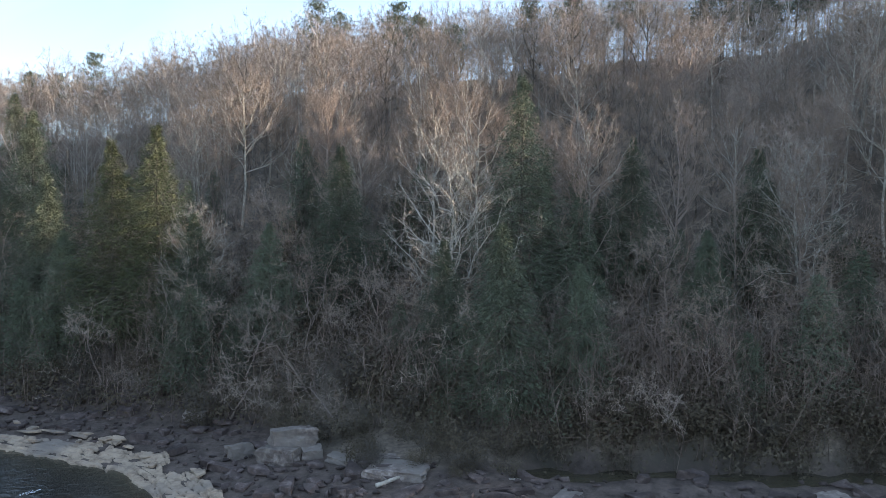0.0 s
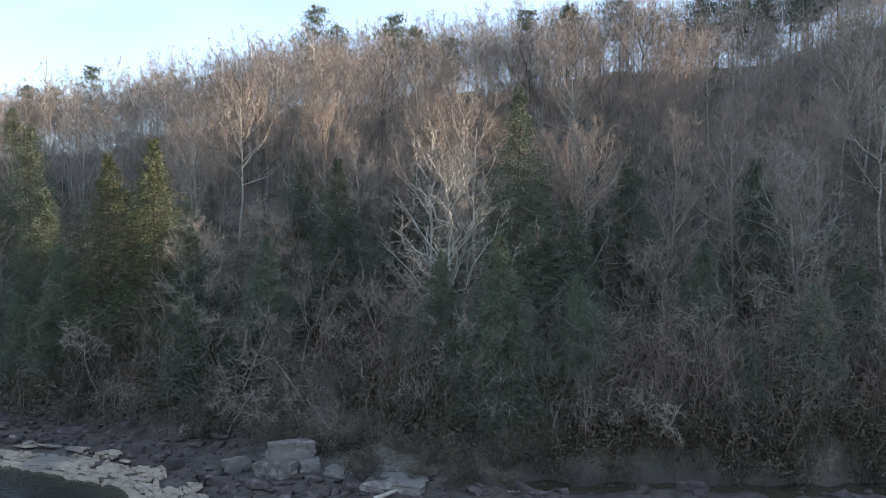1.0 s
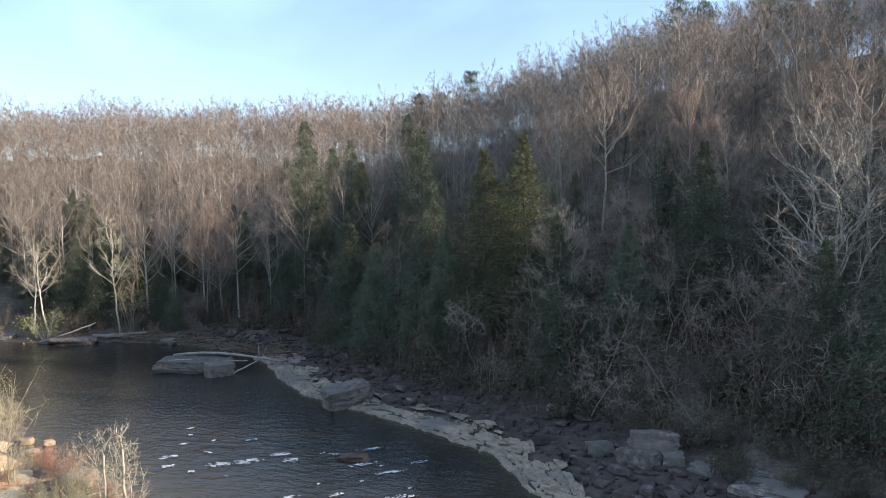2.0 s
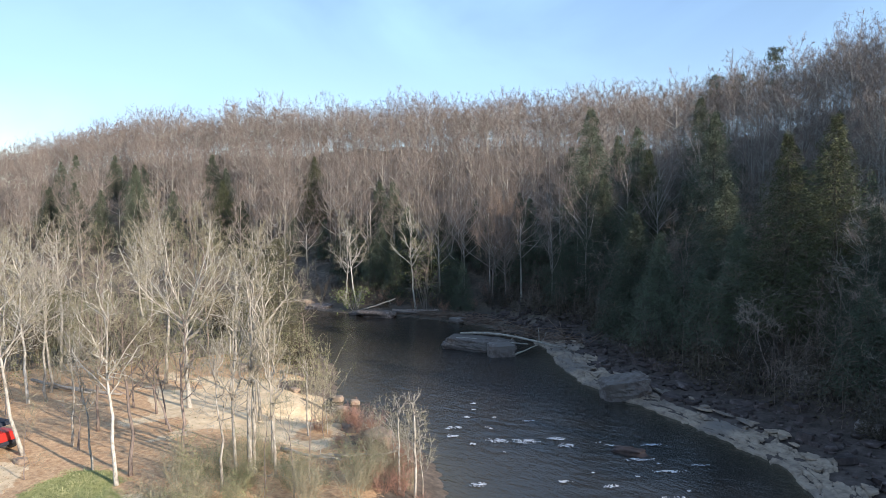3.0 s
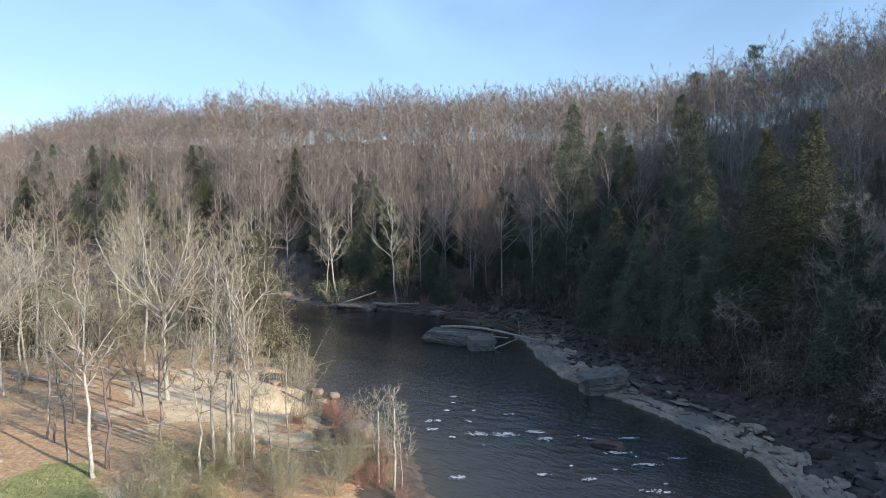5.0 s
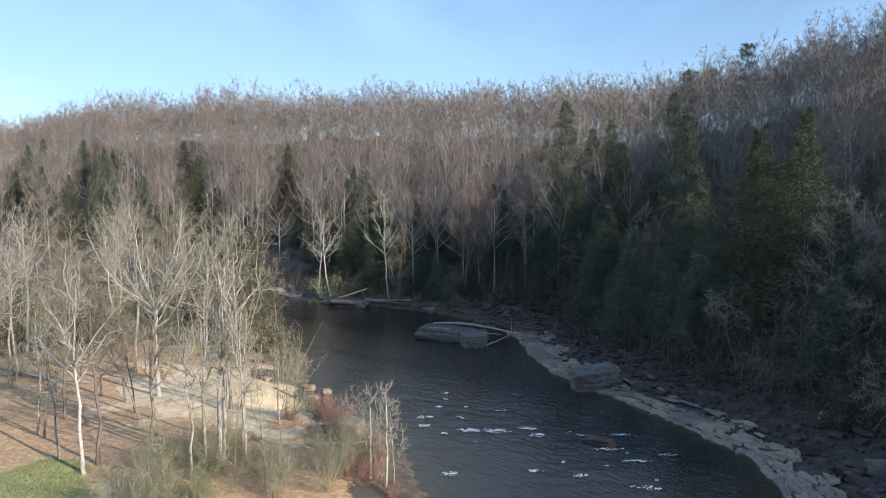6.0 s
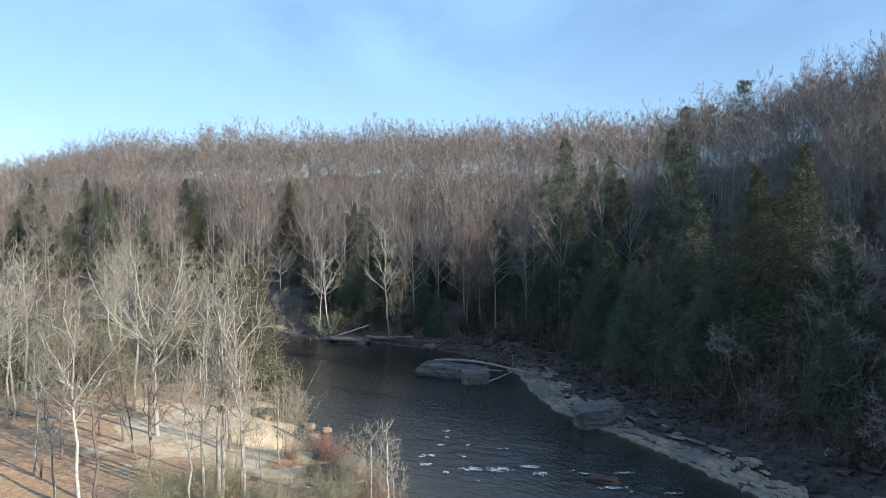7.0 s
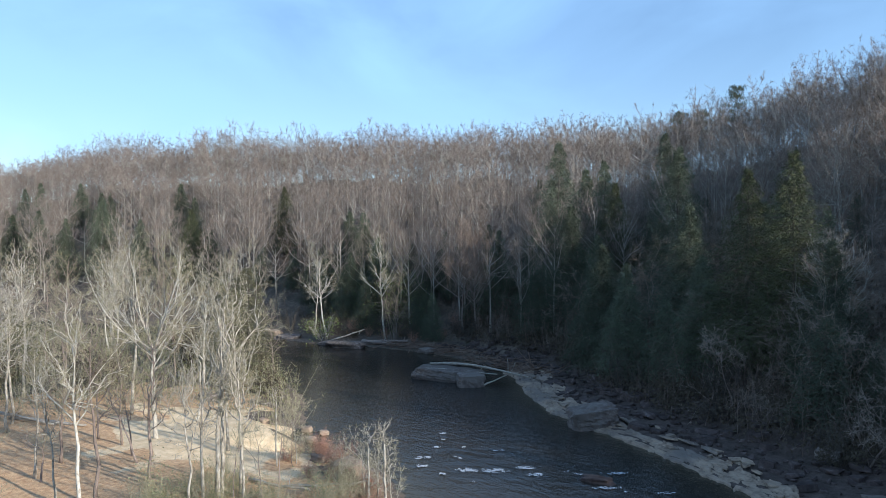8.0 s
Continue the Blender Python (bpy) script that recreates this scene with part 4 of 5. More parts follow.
# ---- trees placed one by one: the slopes
for key, x, y, turn, size, tall in [
        ("hemlock2", -27.0, 62.3, 0, 1.06, 1.0), ("hemlock2", -23.0, 61.6, 130, 1.08, 1.02), ("hemlock3", 6.3, 56.0, 40, 1.05, 1.0), ("hemlock1", -7.9, 61.5, 80, 0.95, 1.0),
        ("hemlock0", 4.2, 47.6, 10, 0.95, 1.0), ("hemlock1", 15.6, 59.6, 210, 0.8, 1.0), ("hemlock1", -47.2, 88.2, 300, 1.2, 1.0), ("hemlock3", -61.3, 81.4, 0, 1.25, 1.05),
        ("hemlock3", -38.8, 72.0, 90, 1.05, 1.02), ("hemlock0", -50.5, 74.6, 45, 0.95, 1.0), ("hemlock0", -164.3, 75.6, 0, 1.0, 1.0), ("hemlock1", -215.3, 56.9, 0, 0.9, 1.0), ("hemlock0", -101, 76, 90, 1.0, 1.0), ("hemlock1", -96, 75, 20, 0.95, 1.0), ("hemlock0", -90.5, 73.5, 200, 0.9, 1.0),
        ("hemlock2", -128.0, 80.3, 0, 0.85, 1.0), ("hemlock1", -172.1, 60.8, 0, 0.9, 1.0), ("hemlock0", -98.7, 69.7, 10, 0.75, 0.95), ("hemlock1", -93.5, 70.5, 70, 0.75, 0.95),
        ("hemlock1", -56, 77, 20, 1.1, 1.0), ("hemlock0", -44, 66, 120, 1.0, 1.0), ("hemlock1", -33.5, 64.5, 60, 1.0, 1.0), ("hemlock0", -30.5, 61, 10, 0.85, 1.0), ("hemlock1", -66, 86, 200, 1.1, 1),
        ("hemlock0", -19, 58.5, 150, 0.85, 1.0), ("hemlock0", -13, 58, 250, 0.75, 1.0), ("hemlock1", 0.5, 50.5, 100, 0.7, 1.0), ("hemlock0", 9.5, 48.6, 15, 0.7, 1.0), ("hemlock0", 19, 52, 15, 0.7, 1.0),
        ("hemlock1", 25, 58, 95, 0.8, 1.0), ("hemlock0", -39, 62.5, 5, 0.85, 1.0), ("hemlock1", -70, 79, 35, 0.85, 1.0), ("hemlock0", -181, 66, 35, 0.8, 1.0), ("hemlock1", -150, 72, 35, 0.85, 1.0),
        ("hemlock0", -195, 64, 135, 0.85, 1.0), ("hemlock1", -205, 50, 5, 0.85, 1.0), ("hemlock3", -158, 56, 20, 0.93, 1.0), ("hemlock1", -168, 52, 80, 0.88, 1.0), ("hemlock0", -149, 60, 120, 0.93, 1.0),
        ("hemlock1", -176, 49, 220, 0.99, 1.0), ("hemlock0", -188, 47, 20, 0.99, 1.0), ("hemlock2", -137, 65, 60, 0.88, 1.0), ("hemlock0", -131, 66, 10, 0.83, 1.0), ("hemlock3", -199, 56, 200, 0.93, 1.0),
        ("hill_sycamore", 0.6, 54.0, 0, 1.0, 1.0), ("hill_sycamore", 27, 55, 140, 0.8, 1.0), ("hill_sycamore", -19.5, 59.5, 70, 0.7, 1.0),
        ("leaning_tree", -14.5, 51.5, 0, 0.8, 1.0), ("leaning_tree", 9.5, 45.8, 60, 0.9, 1.0), ("leaning_tree", -6.0, 48.5, 200, 0.8, 1.0), ("leaning_tree", 14.5, 46.0, 300, 0.7, 1.0), ("leaning_tree", -21.5, 58, 30, 0.9, 1.0), ("leaning_tree", -9.0, 52.5, 250, 1.0, 1.0),
        ("leafing_tree", -82.0, 69.5, 0, 1.0, 1.0), ("leafing_bush", -90.2, 63.0, 40, 1.0, 1.0),
        ("cottonwood", -83.2, 69.0, 10, 1.1, 1.05), ("cottonwood", -91.8, 64.6, 70, 1.05, 1.0), ("ash", -72.8, 74.2, 0, 1.15, 1.1), ("ash", -71.3, 75.5, 90, 1.1, 1.1), ("cottonwood", -94.5, 64, 200, 0.9, 1.0),
        # far-bank hemlocks, some of them added as the shade between the trunks
        ("hemlock1", -101.5, 74.5, 15, 0.72, 0.85), ("hemlock0", -106.0, 74.0, 75, 0.72, 0.85), ("hemlock2", -98.5, 77.5, 35, 0.75, 0.85), ("hemlock0", -88.0, 78.5, 55, 0.75, 0.9), ("hemlock1", -84.5, 82.5, 5, 0.75, 0.9), ("hemlock0", -80.0, 80.5, 25, 0.7, 0.9),
        ("hemlock1", -76.0, 83.5, 65, 0.78, 0.95), ("hemlock0", -72.5, 82.0, 85, 0.7, 0.9), ("hemlock0", -112.0, 72.0, 45, 0.65, 0.85), ("hemlock1", -120.0, 70.5, 5, 0.6, 0.85),
        ("hemlock3", -57.5, 86.5, 70, 1.05, 1.0), ("hemlock2", -53.5, 83.0, 170, 1.0, 1.0), ("hemlock1", -65.0, 93.0, 20, 1.1, 1.0), ("hemlock3", -52.0, 93.0, 230, 1.05, 1.0), ("hemlock1", -73.0, 92.0, 120, 1.05, 1.0),
        ("pine2", -64.3, 142.1, 0, 1.05, 1.0), ("pine2", -76.0, 141.9, 80, 1.0, 0.95), ("pine1", -73.0, 143.9, 180, 1.0, 1.0), ("pine2", -19.9, 128.5, 30, 1.1, 1.05), ("pine1", -17.4, 129.5, 130, 0.95, 1.0), ("pine1", -6.8, 120.8, 200, 1.1, 1.0),
        ("pine0", -3, 121.8, 60, 1.0, 1.0), ("pine0", 2.8, 117.0, 0, 1.0, 1.0), ("pine1", 13.8, 113.2, 40, 1.0, 1.0), ("pine0", 25.8, 104, 20, 1.15, 1.0), ("pine1", 36, 102, 60, 1.05, 1.0), ("pine0", 41.2, 103, 0, 1.25, 1.0), ("pine1", 45, 102, 0, 1.0, 1.0),
        ("pine0", 52, 104, 0, 1.1, 1.0), ("pine1", 56.8, 105, 0, 1.0, 1.0), ("pine0", 61, 106, 0, 1.1, 1.0), ("pine0", 19, 107, 77, 1.1, 1.0), ("pine1", 48.5, 103, 140, 0.9, 1.0)]:
    grove.plant(key, x, y, turn, size, tall, 0.15)

for i in range(16):
    grove.plant("small_hemlock%d" % (i % 2), -74 - 2.1 * i, 71.5 - 0.35 * i + rng.uniform(0, 9), i * 40, rng.uniform(0.7, 1.15), 1.0, 0.15)
# young hemlocks low on the slope
k = 0
while k < 54:
    x, y = rng.uniform(-72, 34), rng.uniform(44, 96)
    s = float(line_distance(np.array([x]), np.array([y]), RIGHT_BANK)[0])
    if 8 + 9 * float(smooth(-20, 4, x)) < s < 34:
        grove.plant("small_hemlock%d" % (k % 2), x, y, k * 47, rng.uniform(0.55, 1.25), rng.uniform(0.85, 1.1), 0.15)
        k += 1

# ---- the wood of the slopes: the nearer trees one by one, the far ones as a mass
near, far = [], []
step = 4.1
for ix in range(int(-330 / step), int(150 / step)):
    for iy in range(int(20 / step), int(260 / step)):
        x, y = (ix + rng.uniform(0.1, 0.9)) * step, (iy + rng.uniform(0.1, 0.9)) * step
        az = math.degrees(math.atan2(x, y))
        # Past azimuth 40, unseen trees are added to cast shade on the shore.
        if not -82 < az < (40 if y > 75 else 72) or math.hypot(x, y) > 330:
            continue
        near.append((x, y))
pts = np.array(near)
sr = line_distance(pts[:, 0], pts[:, 1], RIGHT_BANK)
rad = np.hypot(pts[:, 0], pts[:, 1])
keep = (sr > 8.5 + 8 * smooth(-20, 4, pts[:, 0])) & (sr < 114)
pts, sr, rad = pts[keep], sr[keep], rad[keep]
order = np.argsort(rad)
pts, sr, rad = pts[order], sr[order], rad[order]
for i, (x, y) in enumerate(pts[:290]):
    kind = "thicket_tree%d" % (i % 3) if sr[i] < 25 else HILL[int(rng.integers(0, 8))]
    grove.plant(kind, x, y, rng.uniform(0, 360), rng.uniform(0.62, 1.05), rng.uniform(0.9, 1.1), 0.2)
BARK_WOODS = material("bark_woods", [(0.3, (0.22, 0.19, 0.16)), (0.5, (0.36, 0.32, 0.27)), (0.72, (0.54, 0.5, 0.44))], 0.35, bump=0, detail=3)
TWIG_WOODS = material("twig_woods", [(0.3, (0.155, 0.12, 0.1)), (0.5, (0.23, 0.185, 0.156)), (0.72, (0.33, 0.276, 0.23))], 0.22, bump=0, detail=4)
FAR_CONIFERS = [(-164.3, 75.6), (-215.3, 56.9), (-128.0, 80.3), (-172.1, 60.8), (-150, 72), (-195, 64), (-181, 66), (-158, 56), (-168, 52), (-149, 60), (-188, 47), (-137, 65)]
models = []
for i in range(10):
    w, f = crown_tree(600 + i, 15, 0.14, 3.7 + 0.4 * (i % 4), 0.3 + 0.06 * (i % 4), 0.46 + 0.05 * (i % 3), 14, 7, 6, 2, 38 + 4 * (i % 3), 0.015, 0.7, sides=4, crook=0.16, light=True)
    models.append((w.arrays(), f.arrays()))
for i in range(10):
    w, f = crown_tree(640 + i, 15, 0.13, 3.9 + 0.4 * (i % 4), 0.32 + 0.06 * (i % 4), 0.48 + 0.05 * (i % 3), 14, 7, 10, 0, 38 + 4 * (i % 3), 0.019, 0.9, sides=3, crook=0.16, light=True)
    models.append((w.arrays(), f.arrays()))
woods, bark_faces = Pieces(), []
for i, (x, y) in enumerate(pts[290:]):
    if rng.uniform() < (0.08 if i < 420 else 0.06 if sr[290 + i] < 104 else 0.5):
        continue
    if any(abs(math.atan2(x, y) - math.atan2(cx, cy)) < 0.013 and -20 < math.hypot(x, y) - math.hypot(cx, cy) < 2 for cx, cy in FAR_CONIFERS):
        continue
    (wv, wf), (fv, ff) = models[int(rng.integers(0, 10)) + (0 if i < 420 else 10)]
    s, t, turn = rng.uniform(0.72, 1.1), rng.uniform(0.9, 1.12), rng.uniform(0, 6.283)
    s *= 1 - 0.07 * float(smooth(-0.38, -0.12, math.atan2(x, y))) * float(smooth(45, 70, sr[290 + i]))
    c, q = math.cos(turn) * s, math.sin(turn) * s
    spin = np.array([[c, -q, 0], [q, c, 0], [0, 0, s * t]])
    foot = np.array([x, y, land_at(x, y) - 0.2])
    woods.add(wv @ spin.T + foot, wf)
    bark_faces.append(np.zeros(len(wf), np.int32))
    woods.add(fv @ spin.T + foot, ff)
    bark_faces.append(np.ones(len(ff), np.int32))
woods_mesh = woods.mesh("far_woods")
woods_mesh.materials.append(BARK_WOODS)
woods_mesh.materials.append(TWIG_WOODS)
woods_mesh.polygons.foreach_set("material_index", np.concatenate(bark_faces))
tagged(new("far_woods", woods_mesh), "grey-brown leafless hardwood forest covering the hills", "forest", kind="stuff")

# thin undergrowth over the slopes, and evergreen thicket low down
STEM_WOODS = material("stem_woods", [(0.3, (0.1, 0.07, 0.056)), (0.7, (0.25, 0.185, 0.148))], 0.5, bump=0, detail=3)
heap, leafy = Pieces(), Pieces()
ur = np.random.default_rng(91)
ux, uy = ur.uniform(-270, 70, 30000), ur.uniform(30, 215, 30000)
us = line_distance(ux, uy, RIGHT_BANK)
ok = (us > 7.0 + 8.5 * smooth(-20, 4, ux)) & (us < 124) & (np.hypot(ux, uy) < 270) & (np.degrees(np.arctan2(ux, uy)) < 40)
near_x, near_y = ur.uniform(-75, 40, 12000), ur.uniform(38, 100, 12000)
near_s = line_distance(near_x, near_y, RIGHT_BANK)
hit = (near_s > 6.6 + 8.7 * smooth(-20, 4, near_x)) & (near_s < 30)
near_x, near_y, near_s = near_x[hit], near_y[hit], near_s[hit]
edge_x, edge_y = ur.uniform(-4, 46, 9000), ur.uniform(42, 56, 9000)
edge_s = line_distance(edge_x, edge_y, RIGHT_BANK)
hit = np.flatnonzero((edge_s > 14.9) & (edge_s < 20.5))[:1300]
near_x, near_y, near_s = np.concatenate([edge_x[hit], near_x]), np.concatenate([edge_y[hit], near_y]), np.concatenate([edge_s[hit], near_s])
ux, uy, us = ux[ok], uy[ok], us[ok]
uz = land(ux, uy)
m = 10
foot = np.concatenate([np.stack([ux, uy, uz - 0.1], 1)[:9000], np.stack([near_x, near_y, land(near_x, near_y) - 0.1], 1)[:3200]])
n_brush = len(foot)
tall = ur.uniform(1.5, 7.0, (n_brush, 1))
stem_top = foot + np.concatenate([ur.normal(size=(n_brush, 2)) * 0.22 * tall, tall], 1)
heap.add(*spikes(foot, stem_top, 0.035))
side_at = np.repeat(foot, m, 0) + np.repeat(stem_top - foot, m, 0) * ur.uniform(0.25, 0.95, (n_brush * m, 1))
side_d = unit(ur.normal(size=(n_brush * m, 3)) + np.array([0, 0, 0.6])) * np.repeat(tall, m, 0) * ur.uniform(0.15, 0.4, (n_brush * m, 1))
heap.add(*slivers(side_at, side_at + side_d, 0.022, ur))
tagged(part_of("undergrowth", heap.mesh("undergrowth"), STEM_WOODS), "leafless brown undergrowth covering the slopes", "undergrowth", kind="stuff")
ux, uy, us, uz = near_x, near_y, near_s, land(near_x, near_y)
thick = np.flatnonzero(wave(ux, uy, 17, 44) + 0.9 * (1 - us / 30) > -0.1)[:3100]
for k in thick:
    nb = int(ur.integers(40, 70))
    c = np.array([ux[k], uy[k], uz[k] + 0.9]) + ur.normal(size=(nb, 3)) * np.array([0.7, 0.7, 0.6])
    leafy.add(*slivers(c, c + unit(ur.normal(size=(nb, 3)) + np.array([0, -0.2, -0.2])) * ur.uniform(0.16, 0.36, (nb, 1)), ur.uniform(0.05, 0.1, (nb, 1)), ur))
tagged(part_of("evergreen_thicket", leafy.mesh("evergreen_thicket"), LEAF_DARK), "dark evergreen thicket on the lower slope", "thicket", kind="stuff")

# brush of the river flat, behind the clearing and along the water
heap, leafy = Pieces(), Pieces()
fx, fy = ur.uniform(-125, -28, 16000), ur.uniform(-16, 56, 16000)
fs = -line_distance(fx, fy, LEFT_BANK)
clear = np.hypot((fx + 52) / 13, (fy - 18) / 10)
ok = (fs > 0.8) & (clear > 1) & ((np.hypot(fx, fy) > 60) | ((fs < 4) & (fx < -50))) & ((fx > -62) | (fs > 2.2))
fx, fy = fx[ok][:4200], fy[ok][:4200]
foot = np.stack([fx, fy, land(fx, fy) - 0.1], 1)
nf = len(foot)
tall = ur.uniform(1.0, 4.5, (nf, 1)) * np.where(np.hypot(fx, fy) > 60, 1, 0.55)[:, None]
stem_top = foot + np.concatenate([ur.normal(size=(nf, 2)) * 0.25 * tall, tall], 1)
heap.add(*spikes(foot, stem_top, 0.022))
side_at = np.repeat(foot, 7, 0) + np.repeat(stem_top - foot, 7, 0) * ur.uniform(0.2, 0.95, (nf * 7, 1))
side_d = unit(ur.normal(size=(nf * 7, 3)) + np.array([0, 0, 0.6])) * np.repeat(tall, 7, 0) * ur.uniform(0.15, 0.4, (nf * 7, 1))
heap.add(*slivers(side_at, side_at + side_d, 0.014, ur))
tagged(part_of("flat_brush", heap.mesh("flat_brush"), TWIG_PALE), "pale leafless brush of the river flat", "brush", kind="stuff")
pick = side_at[ur.uniform(size=len(side_at)) < 0.75] if nf else side_at
pick = np.concatenate([pick + ur.normal(size=pick.shape) * 0.25 for _ in range(2)])
leafy.add(*blades(pick, unit(ur.normal(size=pick.shape)) * ur.uniform(0.08, 0.2, (len(pick), 1)), ur.uniform(0.03, 0.06, len(pick)), ur))
BRUSH_LEAF = material("brush_leaf", [(0.35, (0.1, 0.105, 0.045)), (0.65, (0.22, 0.22, 0.1))], 0.15, rough=0.9, bump=0, spec=0.1)
tagged(part_of("flat_leaves", leafy.mesh("flat_leaves"), BRUSH_LEAF), "first olive leaves on the brush of the flat", "foliage", kind="stuff")

# bushes at the foot of the slope
for i in range(200):
    x, y = rng.uniform(-105, 36), rng.uniform(40, 86)
    s = float(line_distance(np.array([x]), np.array([y]), RIGHT_BANK)[0])
    if 6.6 + 8.8 * float(smooth(-20, 4, x)) < s < 27 or (x < -66 and 4 < s < 16):
        grove.plant(("laurel%d", "brush%d", "brush%d")[i % 3] % (i % 3), x, y, i * 61, rng.uniform(0.7, 1.5))

# bushes overhanging the dark channel, and the brush at the bend
for i in range(58):
    x = rng.uniform(2, 38)
    y = float(np.interp(x, [0, 12, 30, 60], [31, 30, 29.5, 27])) + rng.uniform(15.3, 17.4)
    grove.plant(("laurel%d", "brush%d", "laurel%d")[i % 3] % (i % 3), x, y, i * 77, rng.uniform(0.5, 0.95))
for i in range(34):
    x = rng.uniform(-11, 5)
    s = rng.uniform(10.5, 16.5)
    y = float(np.interp(x, [-14.5, -9, 0, 12], [40.5, 35, 31, 30])) + s * (1.0 if x > -3 else 0.9)
    grove.plant(("laurel%d", "brush%d", "laurel%d")[i % 3] % (i % 3), x, y, i * 53, rng.uniform(0.35, 0.75))
for i in range(46):
    f = rng.uniform()
    x, y = -101 + 31 * f + rng.normal(), 66.6 + 8.5 * f + rng.normal() * 1.3
    grove.plant(("brush%d", "redbush%d", "brush%d", "laurel%d")[i % 4] % (i % 3), x, y, i * 37, rng.uniform(0.5, 1.0))

# drift sticks heaped on the far bank
heap = Pieces()
f_on = ur.uniform(size=420)
px, py = -82 + 33 * f_on + ur.normal(size=420) * 0.8, np.interp(f_on, [0, 0.4, 1], [66.4, 68.6, 64.4]) + ur.normal(size=420) * 0.9
foot = np.stack([px, py, np.maximum(land(px, py), 0) + ur.uniform(0.0, 0.55, 420)], 1)
lie = unit(ur.normal(size=(420, 3)) * np.array([1, 0.7, 0.16])) * ur.uniform(0.8, 3.2, (420, 1))
thick = ur.uniform(0.03, 0.09, 420)
heap.add(*prisms(foot, foot + lie, thick, thick * 0.5))
tagged(part_of("drift_sticks", heap.mesh("drift_sticks"), STICK), "red-brown drift sticks heaped on the far bank", "driftwood", kind="stuff")

# grass of the clearing's edge and fallen leaves
GRASS = material("grass", [(0.3, (0.25, 0.255, 0.115)), (0.7, (0.46, 0.44, 0.235))], 0.9, rough=0.9, bump=0, spec=0.1)
tx, ty = ur.uniform(-47, -35, 26000), ur.uniform(7, 15, 26000)
lush = np.exp(-(((tx + 40.6) / 3.6) ** 2 + ((ty - 10.4) / 2.3) ** 2)) * 1.2 + 0.2 * wave(tx, ty, 9, 21) + 0.18 * wave(tx, ty, 1.2, 22)
tx, ty = tx[lush > 0.42], ty[lush > 0.42]
foot = np.stack([tx, ty, land(tx, ty) - 0.02], 1)
heap = Pieces()
heap.add(*slivers(foot, foot + unit(ur.normal(size=foot.shape) * 0.5 + np.array([0, 0, 0.8])) * ur.uniform(0.05, 0.16, (len(foot), 1)), 0.014, ur))
tagged(part_of("grass", heap.mesh("grass"), GRASS), "short yellow-green grass beside the sandy track", "grass", kind="stuff")
LITTER = material("leaf_litter", [(0.3, (0.28, 0.175, 0.1)), (0.7, (0.55, 0.39, 0.25))], 2.0, bump=0)
tx, ty = ur.uniform(-66, -34, 30000), ur.uniform(6, 26, 30000)
keep_leaf = (np.exp(-(((tx + 51) / 12) ** 2 + ((ty - 25.5) / 8.0) ** 2)) + 0.3 * wave(tx, ty, 4, 23) < 0.45) & (-line_distance(tx, ty, LEFT_BANK) > 3) & (np.hypot((tx + 40.6) / 4.2, (ty - 10.4) / 2.8) > 1)
tx, ty = tx[keep_leaf][:15000], ty[keep_leaf][:15000]
foot = np.stack([tx, ty, land(tx, ty) + 0.03], 1)
heap = Pieces()
heap.add(*slivers(foot, foot + unit(ur.normal(size=foot.shape) * np.array([1, 1, 0.22])) * ur.uniform(0.03, 0.09, (len(foot), 1)), ur.uniform(0.012, 0.03, (len(foot), 1)), ur))
tagged(part_of("leaf_litter", heap.mesh("leaf_litter"), LITTER), "orange-brown fallen leaves on the river flat", "leaf litter", kind="stuff")

for key in list(grove.kinds):
    if key not in grove.used:
        for o in (*grove.kinds[key].children, grove.kinds[key]):
            bpy.data.objects.remove(o)

# ---------------------------------------------------------------- rocks, logs, vehicle


def rock_mesh(name, seed, size, mat, boxy=0.6, points=18, chip=0.05):
    """An angular block: the hull of scattered points, its edges chipped."""
    r = np.random.default_rng(seed)
    p = r.uniform(-1, 1, (points, 3))
    big = np.abs(p).max(axis=1, keepdims=True)
    p = p / big * boxy + unit(p) * (1 - boxy)
    p = p * np.array(size) / 2
    bm = bmesh.new()
    for co in p:
        bm.verts.new(co)
    hull = bmesh.ops.convex_hull(bm, input=bm.verts)
    bmesh.ops.delete(bm, geom=[v for v in bm.verts if not v.link_faces], context="VERTS")
    bmesh.ops.bevel(bm, geom=list(bm.edges), offset=chip * min(size), segments=1, affect="EDGES", clamp_overlap=True)
    bmesh.ops.recalc_face_normals(bm, faces=bm.faces)
    me = bpy.data.meshes.new(name)
    bm.to_mesh(me)
    bm.free()
    me.materials.append(mat)
    return me


def boulder_mesh(name, seed, size, mat, lump=0.14, cuts=3):
    """A water-worn boulder: a rounded block with lumps."""
    bm = bmesh.new()
    bmesh.ops.create_cube(bm, size=2)
    bmesh.ops.subdivide_edges(bm, edges=bm.edges[:], cuts=7, use_grid_fill=True)
    for v in bm.verts:
        u = v.co.normalized()
        c = v.co * 0.55 + u * 0.55
        k = noise.noise(u * 1.6 + Vector((seed, 0, 0))) * lump * 1.6 + noise.noise(u * 4.5 + Vector((0, seed, 0))) * lump * 0.5
        c = c * (1 + k)
        v.co = Vector((c.x * size[0] / 2, c.y * size[1] / 2, c.z * size[2] / 2))
    me = bpy.data.meshes.new(name)
    bm.to_mesh(me)
    bm.free()
    me.materials.append(mat)
    me.polygons.foreach_set("use_smooth", np.ones(len(me.polygons), bool))
    return me


